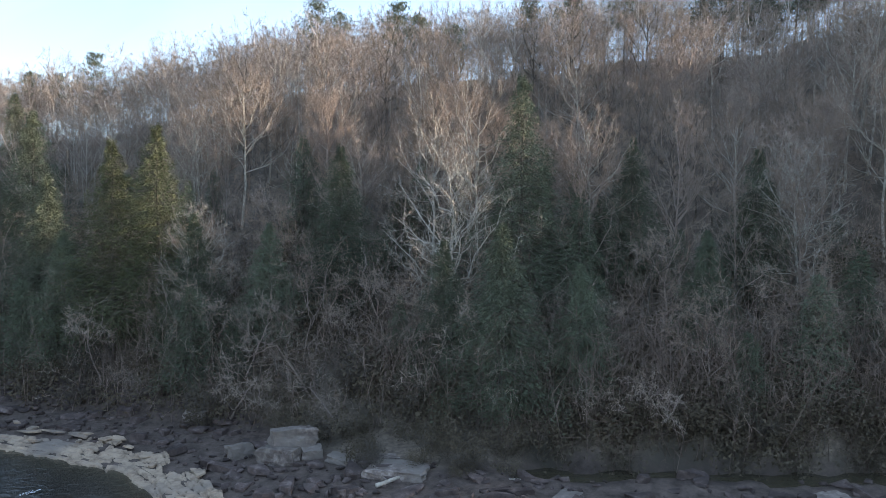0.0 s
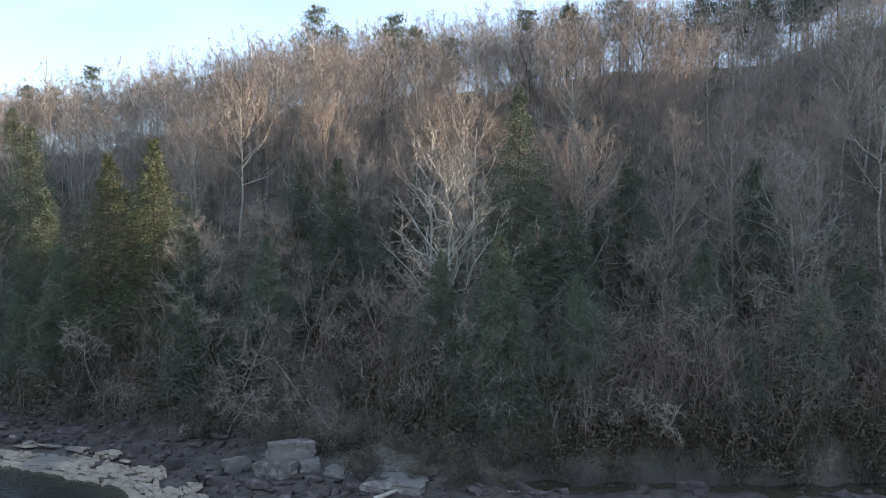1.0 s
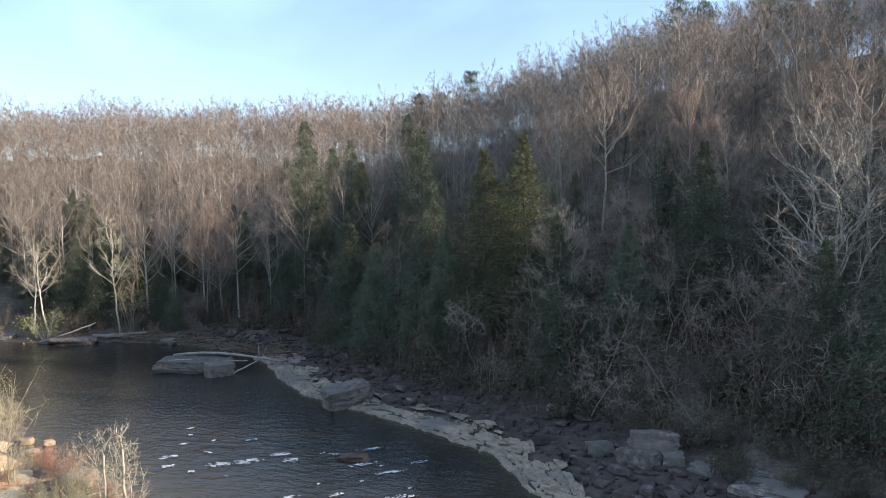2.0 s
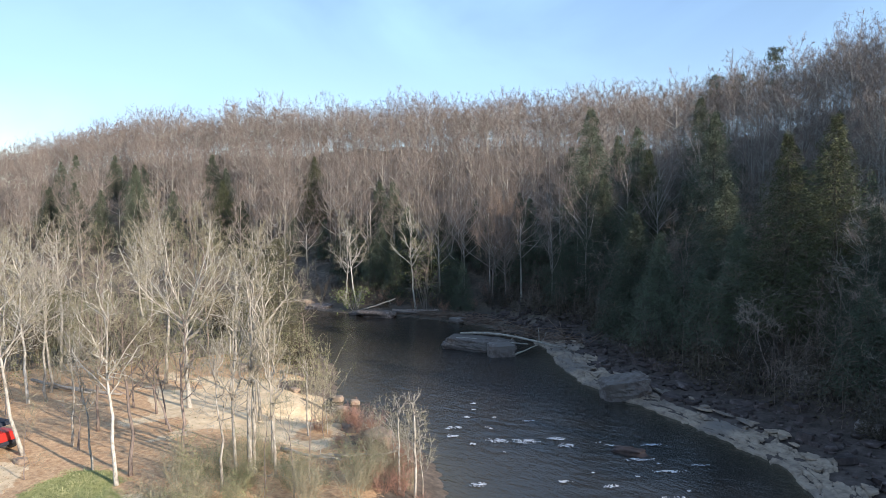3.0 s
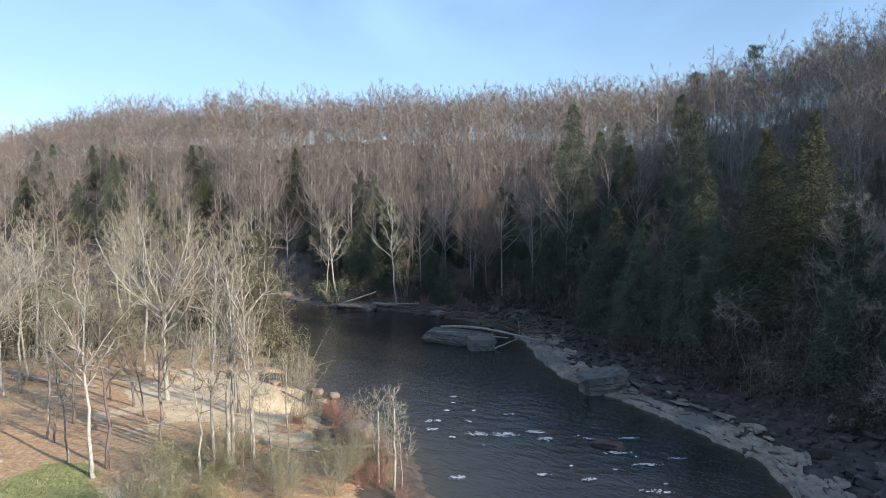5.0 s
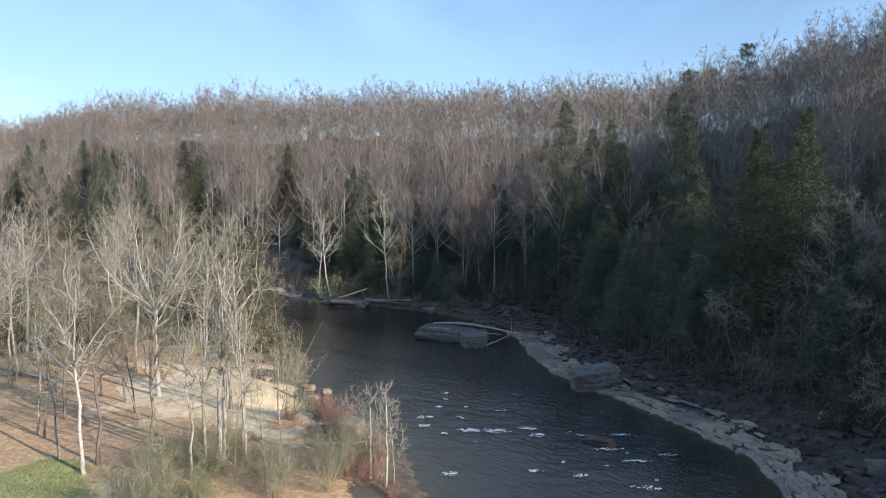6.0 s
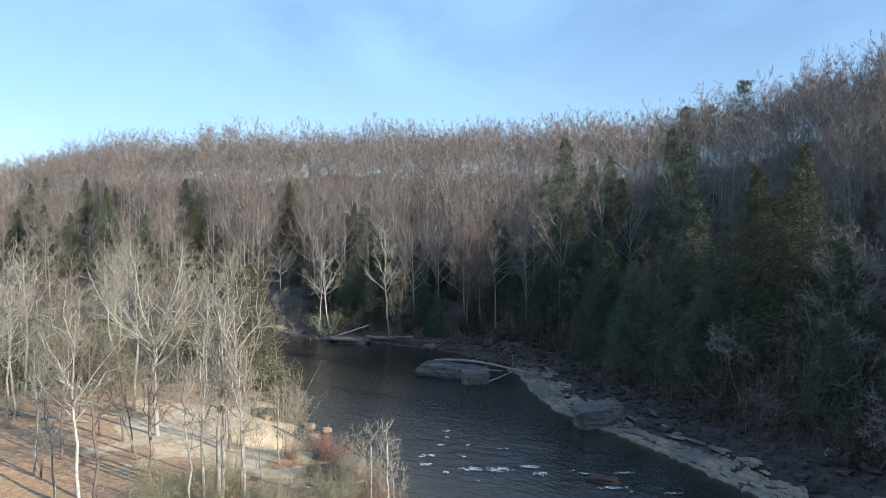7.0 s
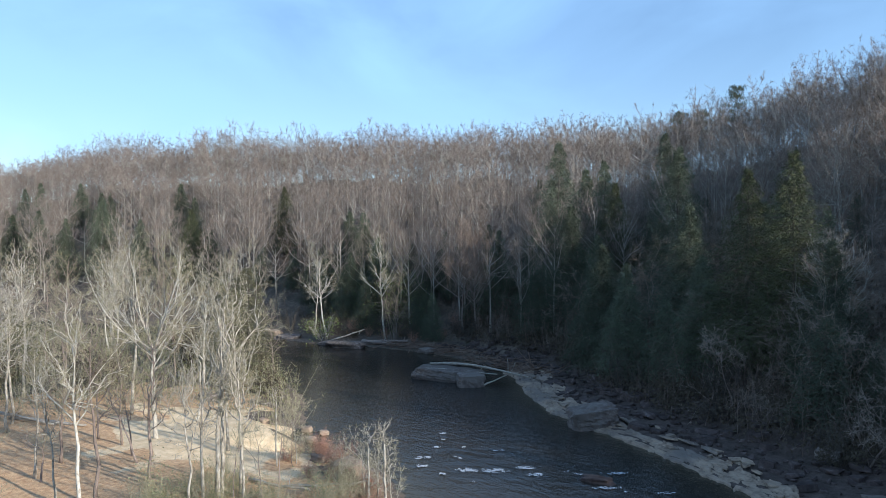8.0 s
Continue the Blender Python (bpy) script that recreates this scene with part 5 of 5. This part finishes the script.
def block_mesh(name, seed, size, mat, round_off=0.16, rough=0.07, cuts=7):
    """A split block: flat sides, broken edges, pitted faces and layers."""
    bm = bmesh.new()
    bmesh.ops.create_cube(bm, size=2)
    bmesh.ops.subdivide_edges(bm, edges=bm.edges[:], cuts=cuts, use_grid_fill=True)
    off = Vector((seed * 3.1, seed * 1.7, seed))
    for v in bm.verts:
        u = v.co.normalized()
        c = v.co * (1 - round_off) + u * round_off * 1.15
        k = 1 + noise.noise(u * 1.3 + off) * rough * 1.8 + noise.noise(u * 3.7 + off) * rough + noise.noise(u * 9.0 + off) * rough * 0.5
        layer = 0.012 * math.sin(c.z * 7 + seed) * (1 if abs(u.z) < 0.75 else 0)
        v.co = Vector((c.x * (k + layer) * size[0] / 2, c.y * (k + layer) * size[1] / 2, c.z * k * size[2] / 2))
    me = bpy.data.meshes.new(name)
    bm.to_mesh(me)
    bm.free()
    me.materials.append(mat)
    return me


def slab_mesh(name, seed, mat):
    """A thin broken sheet of sandstone, about one metre, flat on top."""
    r = np.random.default_rng(seed)
    k = int(r.integers(6, 10))
    ang = np.sort(r.uniform(0, 6.283, k) * 0.35 + np.arange(k) / k * 6.283 * 0.9)
    rad = r.uniform(0.36, 0.62, k)
    bm = bmesh.new()
    low = [bm.verts.new((math.cos(a) * q * 1.04, math.sin(a) * q * 1.04, -0.5)) for a, q in zip(ang, rad)]
    high = [bm.verts.new((math.cos(a) * q, math.sin(a) * q, 0.5 + r.normal() * 0.04)) for a, q in zip(ang, rad)]
    rim = [bm.verts.new((math.cos(a) * (q - 0.05), math.sin(a) * (q - 0.05), 0.62 + r.normal() * 0.05)) for a, q in zip(ang, rad)]
    for i in range(k):
        j = (i + 1) % k
        bm.faces.new((low[i], low[j], high[j], high[i]))
        bm.faces.new((high[i], high[j], rim[j], rim[i]))
    bm.faces.new(rim)
    bm.faces.new(low[::-1])
    me = bpy.data.meshes.new(name)
    bm.to_mesh(me)
    bm.free()
    me.materials.append(mat)
    return me


def place(ob, x, y, z, turn=0, tilt=(0, 0), size=(1, 1, 1)):
    ob.matrix_basis = pose(x, y, z, tilt[0], tilt[1], turn) @ Matrix.Diagonal((*size, 1))
    return ob


# the great boulder on the ledge
ob = new("boulder", block_mesh("boulder", 3.1, (3.8, 2.7, 2.1), ROCK_GREY, 0.42, 0.12, 13))
place(ob, -35.1, 51.3, 0.65, 57, (4, -6))
tagged(ob, "large rounded grey boulder sitting on the sandstone ledge", "boulder")
# the slab rock in the stream, with its broken-off block
ob = new("slab_rock", block_mesh("slab_rock", 8.4, (7.4, 3.6, 1.9), ROCK_GREY, 0.3, 0.09, 13))
place(ob, -57.9, 56.9, 0.25, 24, (0, 2))
tagged(ob, "long flat grey rock standing in the river", "rock")
ob = new("block_rock", block_mesh("block_rock", 12, (2.7, 2.2, 1.8), ROCK_GREY, 0.12, 0.07))
place(ob, -53.7, 55.9, 0.3, 52)
tagged(ob, "square grey rock block in the river", "rock")
# the broken blocks on the near bank
for i, (x, y, z, s, turn) in enumerate([(-8.9, 45.7, 1.75, (2.7, 1.9, 1.4), 20), (-9.5, 44.5, 0.9, (2.4, 1.6, 1.4), -10), (-12.2, 45.8, 0.9, (1.5, 1.1, 1.0), 40),
                                        (-7.6, 45.0, 0.9, (1.3, 1.3, 1.2), 15), (-5.2, 44.0, 0.8, (2.6, 1.2, 0.6), -25), (-2.2, 42.2, 0.85, (3.4, 2.2, 0.9), -12), (-16.9, 52.0, 1.3, (1.6, 1.0, 0.9), 0),
                                        (-2.9, 44.3, 0.9, (1.6, 1.0, 0.6), 30), (7.0, 38.5, 0.7, (1.6, 1.2, 0.8), 50), (21, 38.5, 0.7, (2.2, 1.6, 0.7), 10)]):
    ob = new("stone_block", block_mesh("stone_block", 40 + i * 1.3, s, ROCK_GREY, 0.14, 0.09))
    place(ob, x, y, z, turn, (rng.normal() * 5, rng.normal() * 5))
    tagged(ob, "broken lichen-grey sandstone block on the bank", "rock", "blocks of the bank")
# rocks of the far bank and of the near flat
for i, (x, y, z, s, turn, mat, lab) in enumerate([
        (-99.5, 60.3, 0.35, (2.4, 1.8, 1.5), 10, ROCK_TAN, "pale rock on the far bank"), (-96.5, 60.8, 0.2, (3.6, 2.0, 0.9), 30, ROCK_GREY, "low grey rock on the far bank"),
        (-87.5, 62.0, 0.15, (3.0, 1.7, 0.8), 20, ROCK_GREY, "low grey rock on the far bank"), (-84.2, 62.6, 0.2, (5.0, 2.6, 1.1), 25, ROCK_GREY, "flat grey rock at the far water's edge"),
        (-72.3, 67.0, 0.2, (2.4, 1.6, 0.8), 0, ROCK_GREY, "low grey rock on the far bank"), (-27.2, 40.2, 0.0, (2.1, 1.0, 0.55), 15, ROCK_DARK, "wet rock just breaking the water"),
        (-50.8, 33.6, 0.15, (0.8, 0.6, 0.5), 30, ROCK_TAN, "pale stone at the gravel's edge"), (-49.0, 34.0, 0.15, (0.7, 0.5, 0.4), 70, ROCK_TAN, "pale stone at the gravel's edge"),
        (-48.1, 32.2, 0.15, (0.9, 0.6, 0.4), 10, ROCK_TAN, "pale stone at the gravel's edge"), (-36.4, 26.9, 1.5, (1.8, 1.4, 1.5), 30, ROCK_TAN, "pale boulder among reddish bushes"),
        (-40.5, 27.6, 1.2, (1.0, 0.8, 0.7), 0, ROCK_TAN, "pale stone among reddish bushes"), (-62.0, 30.5, 1.4, (1.8, 1.2, 0.9), 10, ROCK_GREY, "grey boulder at the clearing's edge"),
        (-47.6, 9.7, 1.7, (0.9, 0.6, 0.4), 10, ROCK_TAN, "pale stone beside the track"), (-52.6, 30.6, 1.1, (0.8, 0.6, 0.4), 0, ROCK_TAN, "pale stone on the sand")]):
    ob = new("rock", boulder_mesh("rock", 20.7 + i * 3.3, s, mat, 0.2))
    place(ob, x, y, z, turn, (rng.normal() * 4, rng.normal() * 4))
    tagged(ob, lab, "rock")


def log_thing(name, x0, y0, z0, x1, y1, z1, r, seed, label, bend=0.05, stubs=3, mat=DRIFTWOOD, arch=0.0):
    rr = np.random.default_rng(seed)
    t = np.linspace(0, 1, 8)[:, None]
    p = np.array([[x0, y0, z0]]) * (1 - t) + np.array([[x1, y1, z1]]) * t
    length = np.linalg.norm(p[-1] - p[0])
    p = p + np.cumsum(rr.normal(size=p.shape) * np.array([1, 1, 0.4]), 0) * length * bend * 0.25
    p[:, 2] += arch * np.sin(np.pi * t[:, 0]) ** 0.8
    heap = Pieces()
    heap.add(*tube(p, r * np.linspace(1, 0.45, 8) * (1 + 0.1 * rr.normal(size=8)), 8))
    for k in range(stubs):
        at = interp_path(p, np.array([rr.uniform(0.3, 0.95)]))[0]
        q = limb_path(at, unit(rr.normal(size=3) + np.array([0, 0, 0.7])), length * rr.uniform(0.06, 0.16), rr, 4)
        heap.add(*tube(q, r * 0.35 * np.array([1, 0.8, 0.6, 0.3]), 5))
    ob = part_of(name, heap.mesh(name, True), mat)
    return tagged(ob, label, "log", "drift logs")


log_thing("drift_log", -60.8, 56.6, 1.3, -49.6, 60.9, 0.45, 0.18, 1, "long bleached trunk lying over the river rock", 0.05, 2, arch=0.45)
log_thing("drift_log", -59.6, 55.0, 1.15, -52.0, 58.4, 0.95, 0.12, 2, "bleached trunk lying over the river rock", 0.04, 1)
log_thing("drift_log", -52.6, 56.5, 0.0, -51.6, 59.2, 1.0, 0.1, 3, "bleached branch leaning on a drift log", 0.06, 1)
log_thing("drift_log", -83.8, 65.2, 0.4, -77.5, 68.5, 0.9, 0.3, 4, "grey drift log on the far bank", 0.08, 4, BARK_GREY)
log_thing("drift_log", -82.0, 65.8, 0.5, -78.0, 66.5, 0.7, 0.2, 5, "grey drift log on the far bank", 0.1, 4, BARK_GREY)
log_thing("drift_log", -89.0, 62.5, 0.3, -86.5, 66.5, 1.9, 0.14, 6, "grey drift branch on the far bank", 0.1, 2)
log_thing("drift_log", -33.0, 61.0, 1.4, -29.4, 61.5, 1.6, 0.14, 7, "grey fallen branch on the rubble", 0.1, 2)
log_thing("drift_log", -3.2, 40.2, 0.95, -0.4, 42.6, 1.15, 0.13, 8, "bare brown log end on the rocks", 0.02, 0)
log_thing("drift_log", 2.6, 41.4, 0.9, 5.0, 41.0, 0.9, 0.09, 9, "grey fallen branch on the rocks", 0.1, 1)
log_thing("fallen_trunk", -65.5, 15.8, 1.7, -58.5, 19.2, 1.9, 0.2, 10, "bleached fallen trunk in the clearing", 0.05, 3)
log_thing("fallen_trunk", -66.8, 14.6, 2.2, -60.5, 17.0, 1.8, 0.16, 11, "bleached fallen trunk in the clearing", 0.05, 3)
log_thing("fallen_trunk", -39.5, 21.8, 1.5, -35.2, 23.0, 1.6, 0.12, 12, "pale fallen branch among bushes", 0.12, 4)
log_thing("fallen_trunk", -37.0, 23.2, 1.5, -34.0, 25.8, 1.9, 0.1, 13, "pale fallen branch among bushes", 0.15, 4)


def vehicle(x, y, z, turn):
    """A small open off-road car: tub, bonnet, soft top, wheels."""
    RED = material("red_paint", [(0.3, (0.42, 0.022, 0.018)), (0.7, (0.54, 0.034, 0.026))], 3, rough=0.35, bump=0, spec=0.5)
    BLACK = material("black_canvas", [(0.3, (0.018, 0.02, 0.028)), (0.7, (0.045, 0.05, 0.065))], 6, rough=0.8, bump=0.2)
    RUBBER = material("rubber", [(0.3, (0.012, 0.012, 0.012)), (0.7, (0.03, 0.03, 0.03))], 9, rough=0.9, bump=0.4)
    STEEL = material("wheel_steel", [(0.3, (0.3, 0.3, 0.3)), (0.7, (0.45, 0.45, 0.45))], 9, rough=0.4, bump=0)
    PALE = material("pale_canvas", [(0.3, (0.6, 0.58, 0.55)), (0.7, (0.75, 0.73, 0.7))], 4, rough=0.8, bump=0.1)
    car = new("off_road_car")

    def box(name, cx, cy, cz, sx, sy, sz, mat, parent=car, chip=0.05, taper=1.0, label=""):
        bm = bmesh.new()
        bmesh.ops.create_cube(bm, size=1)
        for v in bm.verts:
            k = taper if v.co.z > 0 else 1
            v.co = Vector((cx + v.co.x * sx * k, cy + v.co.y * sy * k, cz + v.co.z * sz))
        bmesh.ops.bevel(bm, geom=list(bm.edges), offset=chip, segments=2, affect="EDGES")
        me = bpy.data.meshes.new(name)
        bm.to_mesh(me)
        bm.free()
        return part_of(name, me, mat, parent, label)

    box("tub", -0.55, 0, 0.88, 2.0, 1.5, 0.62, RED)
    box("bonnet", 1.1, 0, 0.95, 1.3, 1.25, 0.46, RED, taper=0.93)
    box("chassis", 0.15, 0, 0.5, 3.5, 0.9, 0.18, BLACK)
    box("soft_top", -0.5, 0, 1.68, 1.9, 1.42, 0.22, BLACK, taper=0.9, label="black canvas soft top")
    box("windscreen_frame", 0.46, 0, 1.4, 0.07, 1.4, 0.5, BLACK, chip=0.02)
    box("seat_cover", -0.9, 0.25, 1.3, 0.4, 0.5, 0.35, PALE, chip=0.1, label="pale canvas seat cover")
    box("bumper", 1.85, 0, 0.62, 0.14, 1.45, 0.16, BLACK)
    box("rear_bumper", -1.62, 0, 0.6, 0.12, 1.4, 0.16, BLACK)
    for sx in (-1.38, 0.4):
        for sy in (-0.68, 0.68):
            box("roof_post", sx, sy, 1.38, 0.06, 0.06, 0.5, BLACK, chip=0.01)
    for sx in (-0.95, 1.2):
        for sy in (-0.75, 0.75):
            box("mudguard", sx, sy, 0.86, 0.95, 0.28, 0.1, BLACK, chip=0.03)
            heap = Pieces()
            heap.add(*tube([(sx, sy - 0.13, 0.38), (sx, sy - 0.11, 0.38), (sx, sy + 0.11, 0.38), (sx, sy + 0.13, 0.38)], [0.33, 0.38, 0.38, 0.33], 20))
            tyre = part_of("wheel", heap.mesh("wheel", False), RUBBER, car)
            heap = Pieces()
            s = 0.14 if sy > 0 else -0.14
            heap.add(*tube([(sx, sy + s * 0.9, 0.38), (sx, sy + s * 1.05, 0.38)], [0.2, 0.17], 14))
            part_of("rim", heap.mesh("rim"), STEEL, tyre)
    for sy in (-0.45, 0.45):
        heap = Pieces()
        heap.add(*tube([(1.74, sy, 0.98), (1.78, sy, 0.98)], [0.1, 0.09], 14))
        part_of("headlight", heap.mesh("headlight"), PALE, car)
    car.matrix_basis = pose(x, y, z, 0, 0, turn)
    return tagged(car, "small red off-road car with a black soft top", "car")


vehicle(-51.0, 8.75, land_at(-51.0, 8.75) + 0.02, 205)

# white water: broken crests lying on the rapid
FOAM = material("foam", [(0.3, (0.28, 0.3, 0.33)), (0.7, (0.6, 0.62, 0.66))], 6, rough=0.6, bump=0.4)
heap = Pieces()
fr = np.random.default_rng(77)
for k, (cx, cy, sx, sy) in enumerate([(-39.4, 36.1, 0.9, 0.4), (-38.1, 34.7, 0.7, 0.35), (-35.2, 36.3, 1.1, 0.5), (-33.9, 37.5, 1.3, 0.6), (-36.0, 34.6, 0.4, 0.4), (-32.8, 39.5, 0.8, 0.5), (-27.6, 43.0, 1.3, 0.3),
                                      (-26.6, 40.0, 1.3, 0.35), (-30.6, 29.9, 0.7, 0.45), (-31.4, 38.9, 0.7, 0.5), (-36.8, 41.2, 0.7, 0.25), (-24.2, 39.6, 1.2, 0.3), (-27.5, 33.8, 0.8, 0.3), (-21.5, 36.5, 1.0, 0.3),
                                      (-43, 41.5, 0.6, 0.25), (-23.5, 41.8, 0.8, 0.25), (-40.6, 38.6, 0.5, 0.3), (-29.4, 41.0, 0.7, 0.25), (-25.2, 35.2, 0.7, 0.3)] + [(-31 + 9 * fr.normal(), 38 + 3.2 * fr.normal(), fr.uniform(0.16, 0.34), fr.uniform(0.12, 0.2)) for _ in range(16)]):
    if line_distance(np.array([cx]), np.array([cy]), RIGHT_BANK)[0] > -1 or line_distance(np.array([cx]), np.array([cy]), LEFT_BANK)[0] < 1:
        continue
    sx, sy = 0.72 * sx, 0.8 * sy
    cell = 0.06
    gu, gv = np.arange(-1.6 * sx, 1.6 * sx, cell), np.arange(-1.6 * sy, 1.6 * sy, cell)
    U, V = np.meshgrid(gu, gv)
    body = 1.0 - (U / (1.5 * sx)) ** 2 - (V / (1.4 * sy)) ** 2
    lace = 0.55 * wave(U * 0.8, V * 1.7, 0.75, 300 + k) + 0.5 * wave(U, V * 1.4, 0.26, 330 + k)
    keep_cell = (body + lace + 0.07 * fr.normal(size=U.shape) > 0.9)[:-1, :-1].ravel()
    ZZ = 0.045 + 0.05 * np.clip(body + lace - 0.8, 0, 1) + 0.012 * fr.normal(size=U.shape)
    nu = len(gu)
    q = (np.arange(len(gv) - 1)[:, None] * nu + np.arange(nu - 1)[None]).ravel()[keep_cell]
    if len(q):
        heap.add(np.stack([cx + 0.6 + 0.7 * U + 0.71 * V, cy - 0.65 + 0.71 * U - 0.7 * V, ZZ + 0.02], -1).reshape(-1, 3), np.concatenate([np.stack([q, q + nu + 1, q + 1], 1), np.stack([q, q + nu, q + nu + 1], 1)]))
tagged(part_of("white_water", heap.mesh("white_water", True), FOAM), "broken white crests on the rapid", "white water", kind="stuff")

# ---------------------------------------------------------------- ledge of sandstone sheets and rubble along the bank
bank_pts = np.array(RIGHT_BANK[4:20], float)
seg = np.linalg.norm(np.diff(bank_pts, axis=0), axis=1)
run = np.concatenate([[0], np.cumsum(seg)])


def bank_frame(s):
    """Point on the bank line and the way inland, at run length s (smoothed)."""
    at = np.stack([np.interp(s, run, bank_pts[:, 0]), np.interp(s, run, bank_pts[:, 1])], -1)
    ahead = np.stack([np.interp(s + 2, run, bank_pts[:, 0]), np.interp(s + 2, run, bank_pts[:, 1])], -1)
    back = np.stack([np.interp(s - 2, run, bank_pts[:, 0]), np.interp(s - 2, run, bank_pts[:, 1])], -1)
    d = unit(ahead - back)
    return at, d, np.stack([d[..., 1], -d[..., 0]], -1)


# the solid bed of the ledge: flat steps with ragged edges, pits and cracks
ls, lo = np.arange(20, run[-1] - 18, 0.14), np.arange(-1.3, 5.2, 0.075)
LS, LO = np.meshgrid(ls, lo)
at, along, inland = bank_frame(LS)
LX, LY = at[..., 0] + inland[..., 0] * LO, at[..., 1] + inland[..., 1] * LO
ragged = wave(LX, LY, 6, 51) * 0.9 + wave(LX, LY, 1.7, 52) * 0.35
width = 1.6 + 0.9 * smooth(45, 70, LS) + 0.8 * np.sin(LS * 0.16) + ragged
level = 0.2 + 0.3 * (LO / 3.2) + 0.1 * wave(LS * 0.45, LO * 1.4, 4.2, 53) + 0.05 * wave(LS * 0.35, LO * 1.5, 1.6, 54)
stepped = np.floor(level / 0.11) * 0.11 + 0.05 * (level % 0.11)
crack = (np.abs(wave(LS * 0.22, LO * 1.5 + 0.1 * LS, 2.2, 55)) < 0.055) | (np.abs(wave(LS * 0.6, LO, 3.0, 57)) < 0.02)
pit = wave(LX, LY, 2.9, 56) > 0.86
LZ = np.where(crack, stepped - 0.22, stepped)
LZ = np.where(pit, LZ - 0.28, LZ)
inside = (LO > -0.35 + 0.5 * ragged) & (LO < width)
LZ = np.where(inside, LZ, np.minimum(land(LX, LY), 0.4) - 0.5)
ledge = part_of("rock_ledge", mesh_of("rock_ledge", np.stack([LX, LY, LZ], -1).reshape(-1, 3), sheet(ls, lo)), ROCK_TAN)
tagged(ledge, "pale stepped sandstone ledge with cracks and pits along the bank", "rock ledge", kind="structure")
tan_slabs = [slab_mesh("sheet", 700 + i, ROCK_TAN) for i in range(10)]
for k in range(36):
    s, off = rng.uniform(46, run[-1] - 20), rng.uniform(1.2, 3.4)
    at, along, inland = bank_frame(np.array(s))
    p = at + inland * off
    if math.hypot(p[0] + 35.1, p[1] - 51.3) < 1.8:
        continue
    place(part_of("sheet", tan_slabs[k % 10], None, ledge), p[0], p[1], max(land_at(p[0], p[1]), 0) * 0.4 + 0.12 + 0.11 * off * 0.9, math.degrees(math.atan2(along[1], along[0])) + rng.normal() * 12,
          (rng.normal() * 2, rng.normal() * 2), (rng.uniform(0.8, 2.4), rng.uniform(0.4, 0.9), rng.uniform(0.06, 0.12)))

# rubble: the larger stones one by one, the small ones as a mass
rubble = tagged(new("rubble_bank"), "dark broken rubble between the ledge and the trees", "rubble", kind="structure")
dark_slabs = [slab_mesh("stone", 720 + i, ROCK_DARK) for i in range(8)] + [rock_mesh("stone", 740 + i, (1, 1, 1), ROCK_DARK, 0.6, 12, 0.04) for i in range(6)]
rock_models = []
for i in range(6):
    me = rock_mesh("pebble", 760 + i, (1, 1, 1), ROCK_DARK, 0.55, 9, 0.02)
    me.calc_loop_triangles()
    co = np.zeros(len(me.vertices) * 3)
    me.vertices.foreach_get("co", co)
    ix = np.zeros(len(me.loop_triangles) * 3, np.int32)
    me.loop_triangles.foreach_get("vertices", ix)
    rock_models.append((co.reshape(-1, 3), ix.reshape(-1, 3)))
    bpy.data.meshes.remove(me)
heap = Pieces()
for k in range(1500):
    s = rng.uniform(0, run[-1])
    near_side = s < 42
    off = rng.uniform(0.5 if near_side else 2.6, 11.0 if near_side else 9.0)
    at, along, inland = bank_frame(np.array(s))
    p = at + inland * off
    z = max(land_at(p[0], p[1]), 0.0)
    turn = math.degrees(math.atan2(along[1], along[0]))
    if k < 270:
        big = rng.uniform(0.5, 2.1)
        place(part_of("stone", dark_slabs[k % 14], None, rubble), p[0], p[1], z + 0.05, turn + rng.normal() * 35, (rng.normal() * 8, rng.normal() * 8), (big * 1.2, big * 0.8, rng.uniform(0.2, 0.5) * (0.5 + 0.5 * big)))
    else:
        v, f = rock_models[k % 6]
        c, q = math.cos(k * 1.7), math.sin(k * 1.7)
        size = rng.uniform(0.2, 0.7)
        spin = np.array([[c, -q, 0], [q, c, 0], [0, 0, 0.6]]) * size
        heap.add(v @ spin.T + np.array([p[0], p[1], z + 0.05]), f)
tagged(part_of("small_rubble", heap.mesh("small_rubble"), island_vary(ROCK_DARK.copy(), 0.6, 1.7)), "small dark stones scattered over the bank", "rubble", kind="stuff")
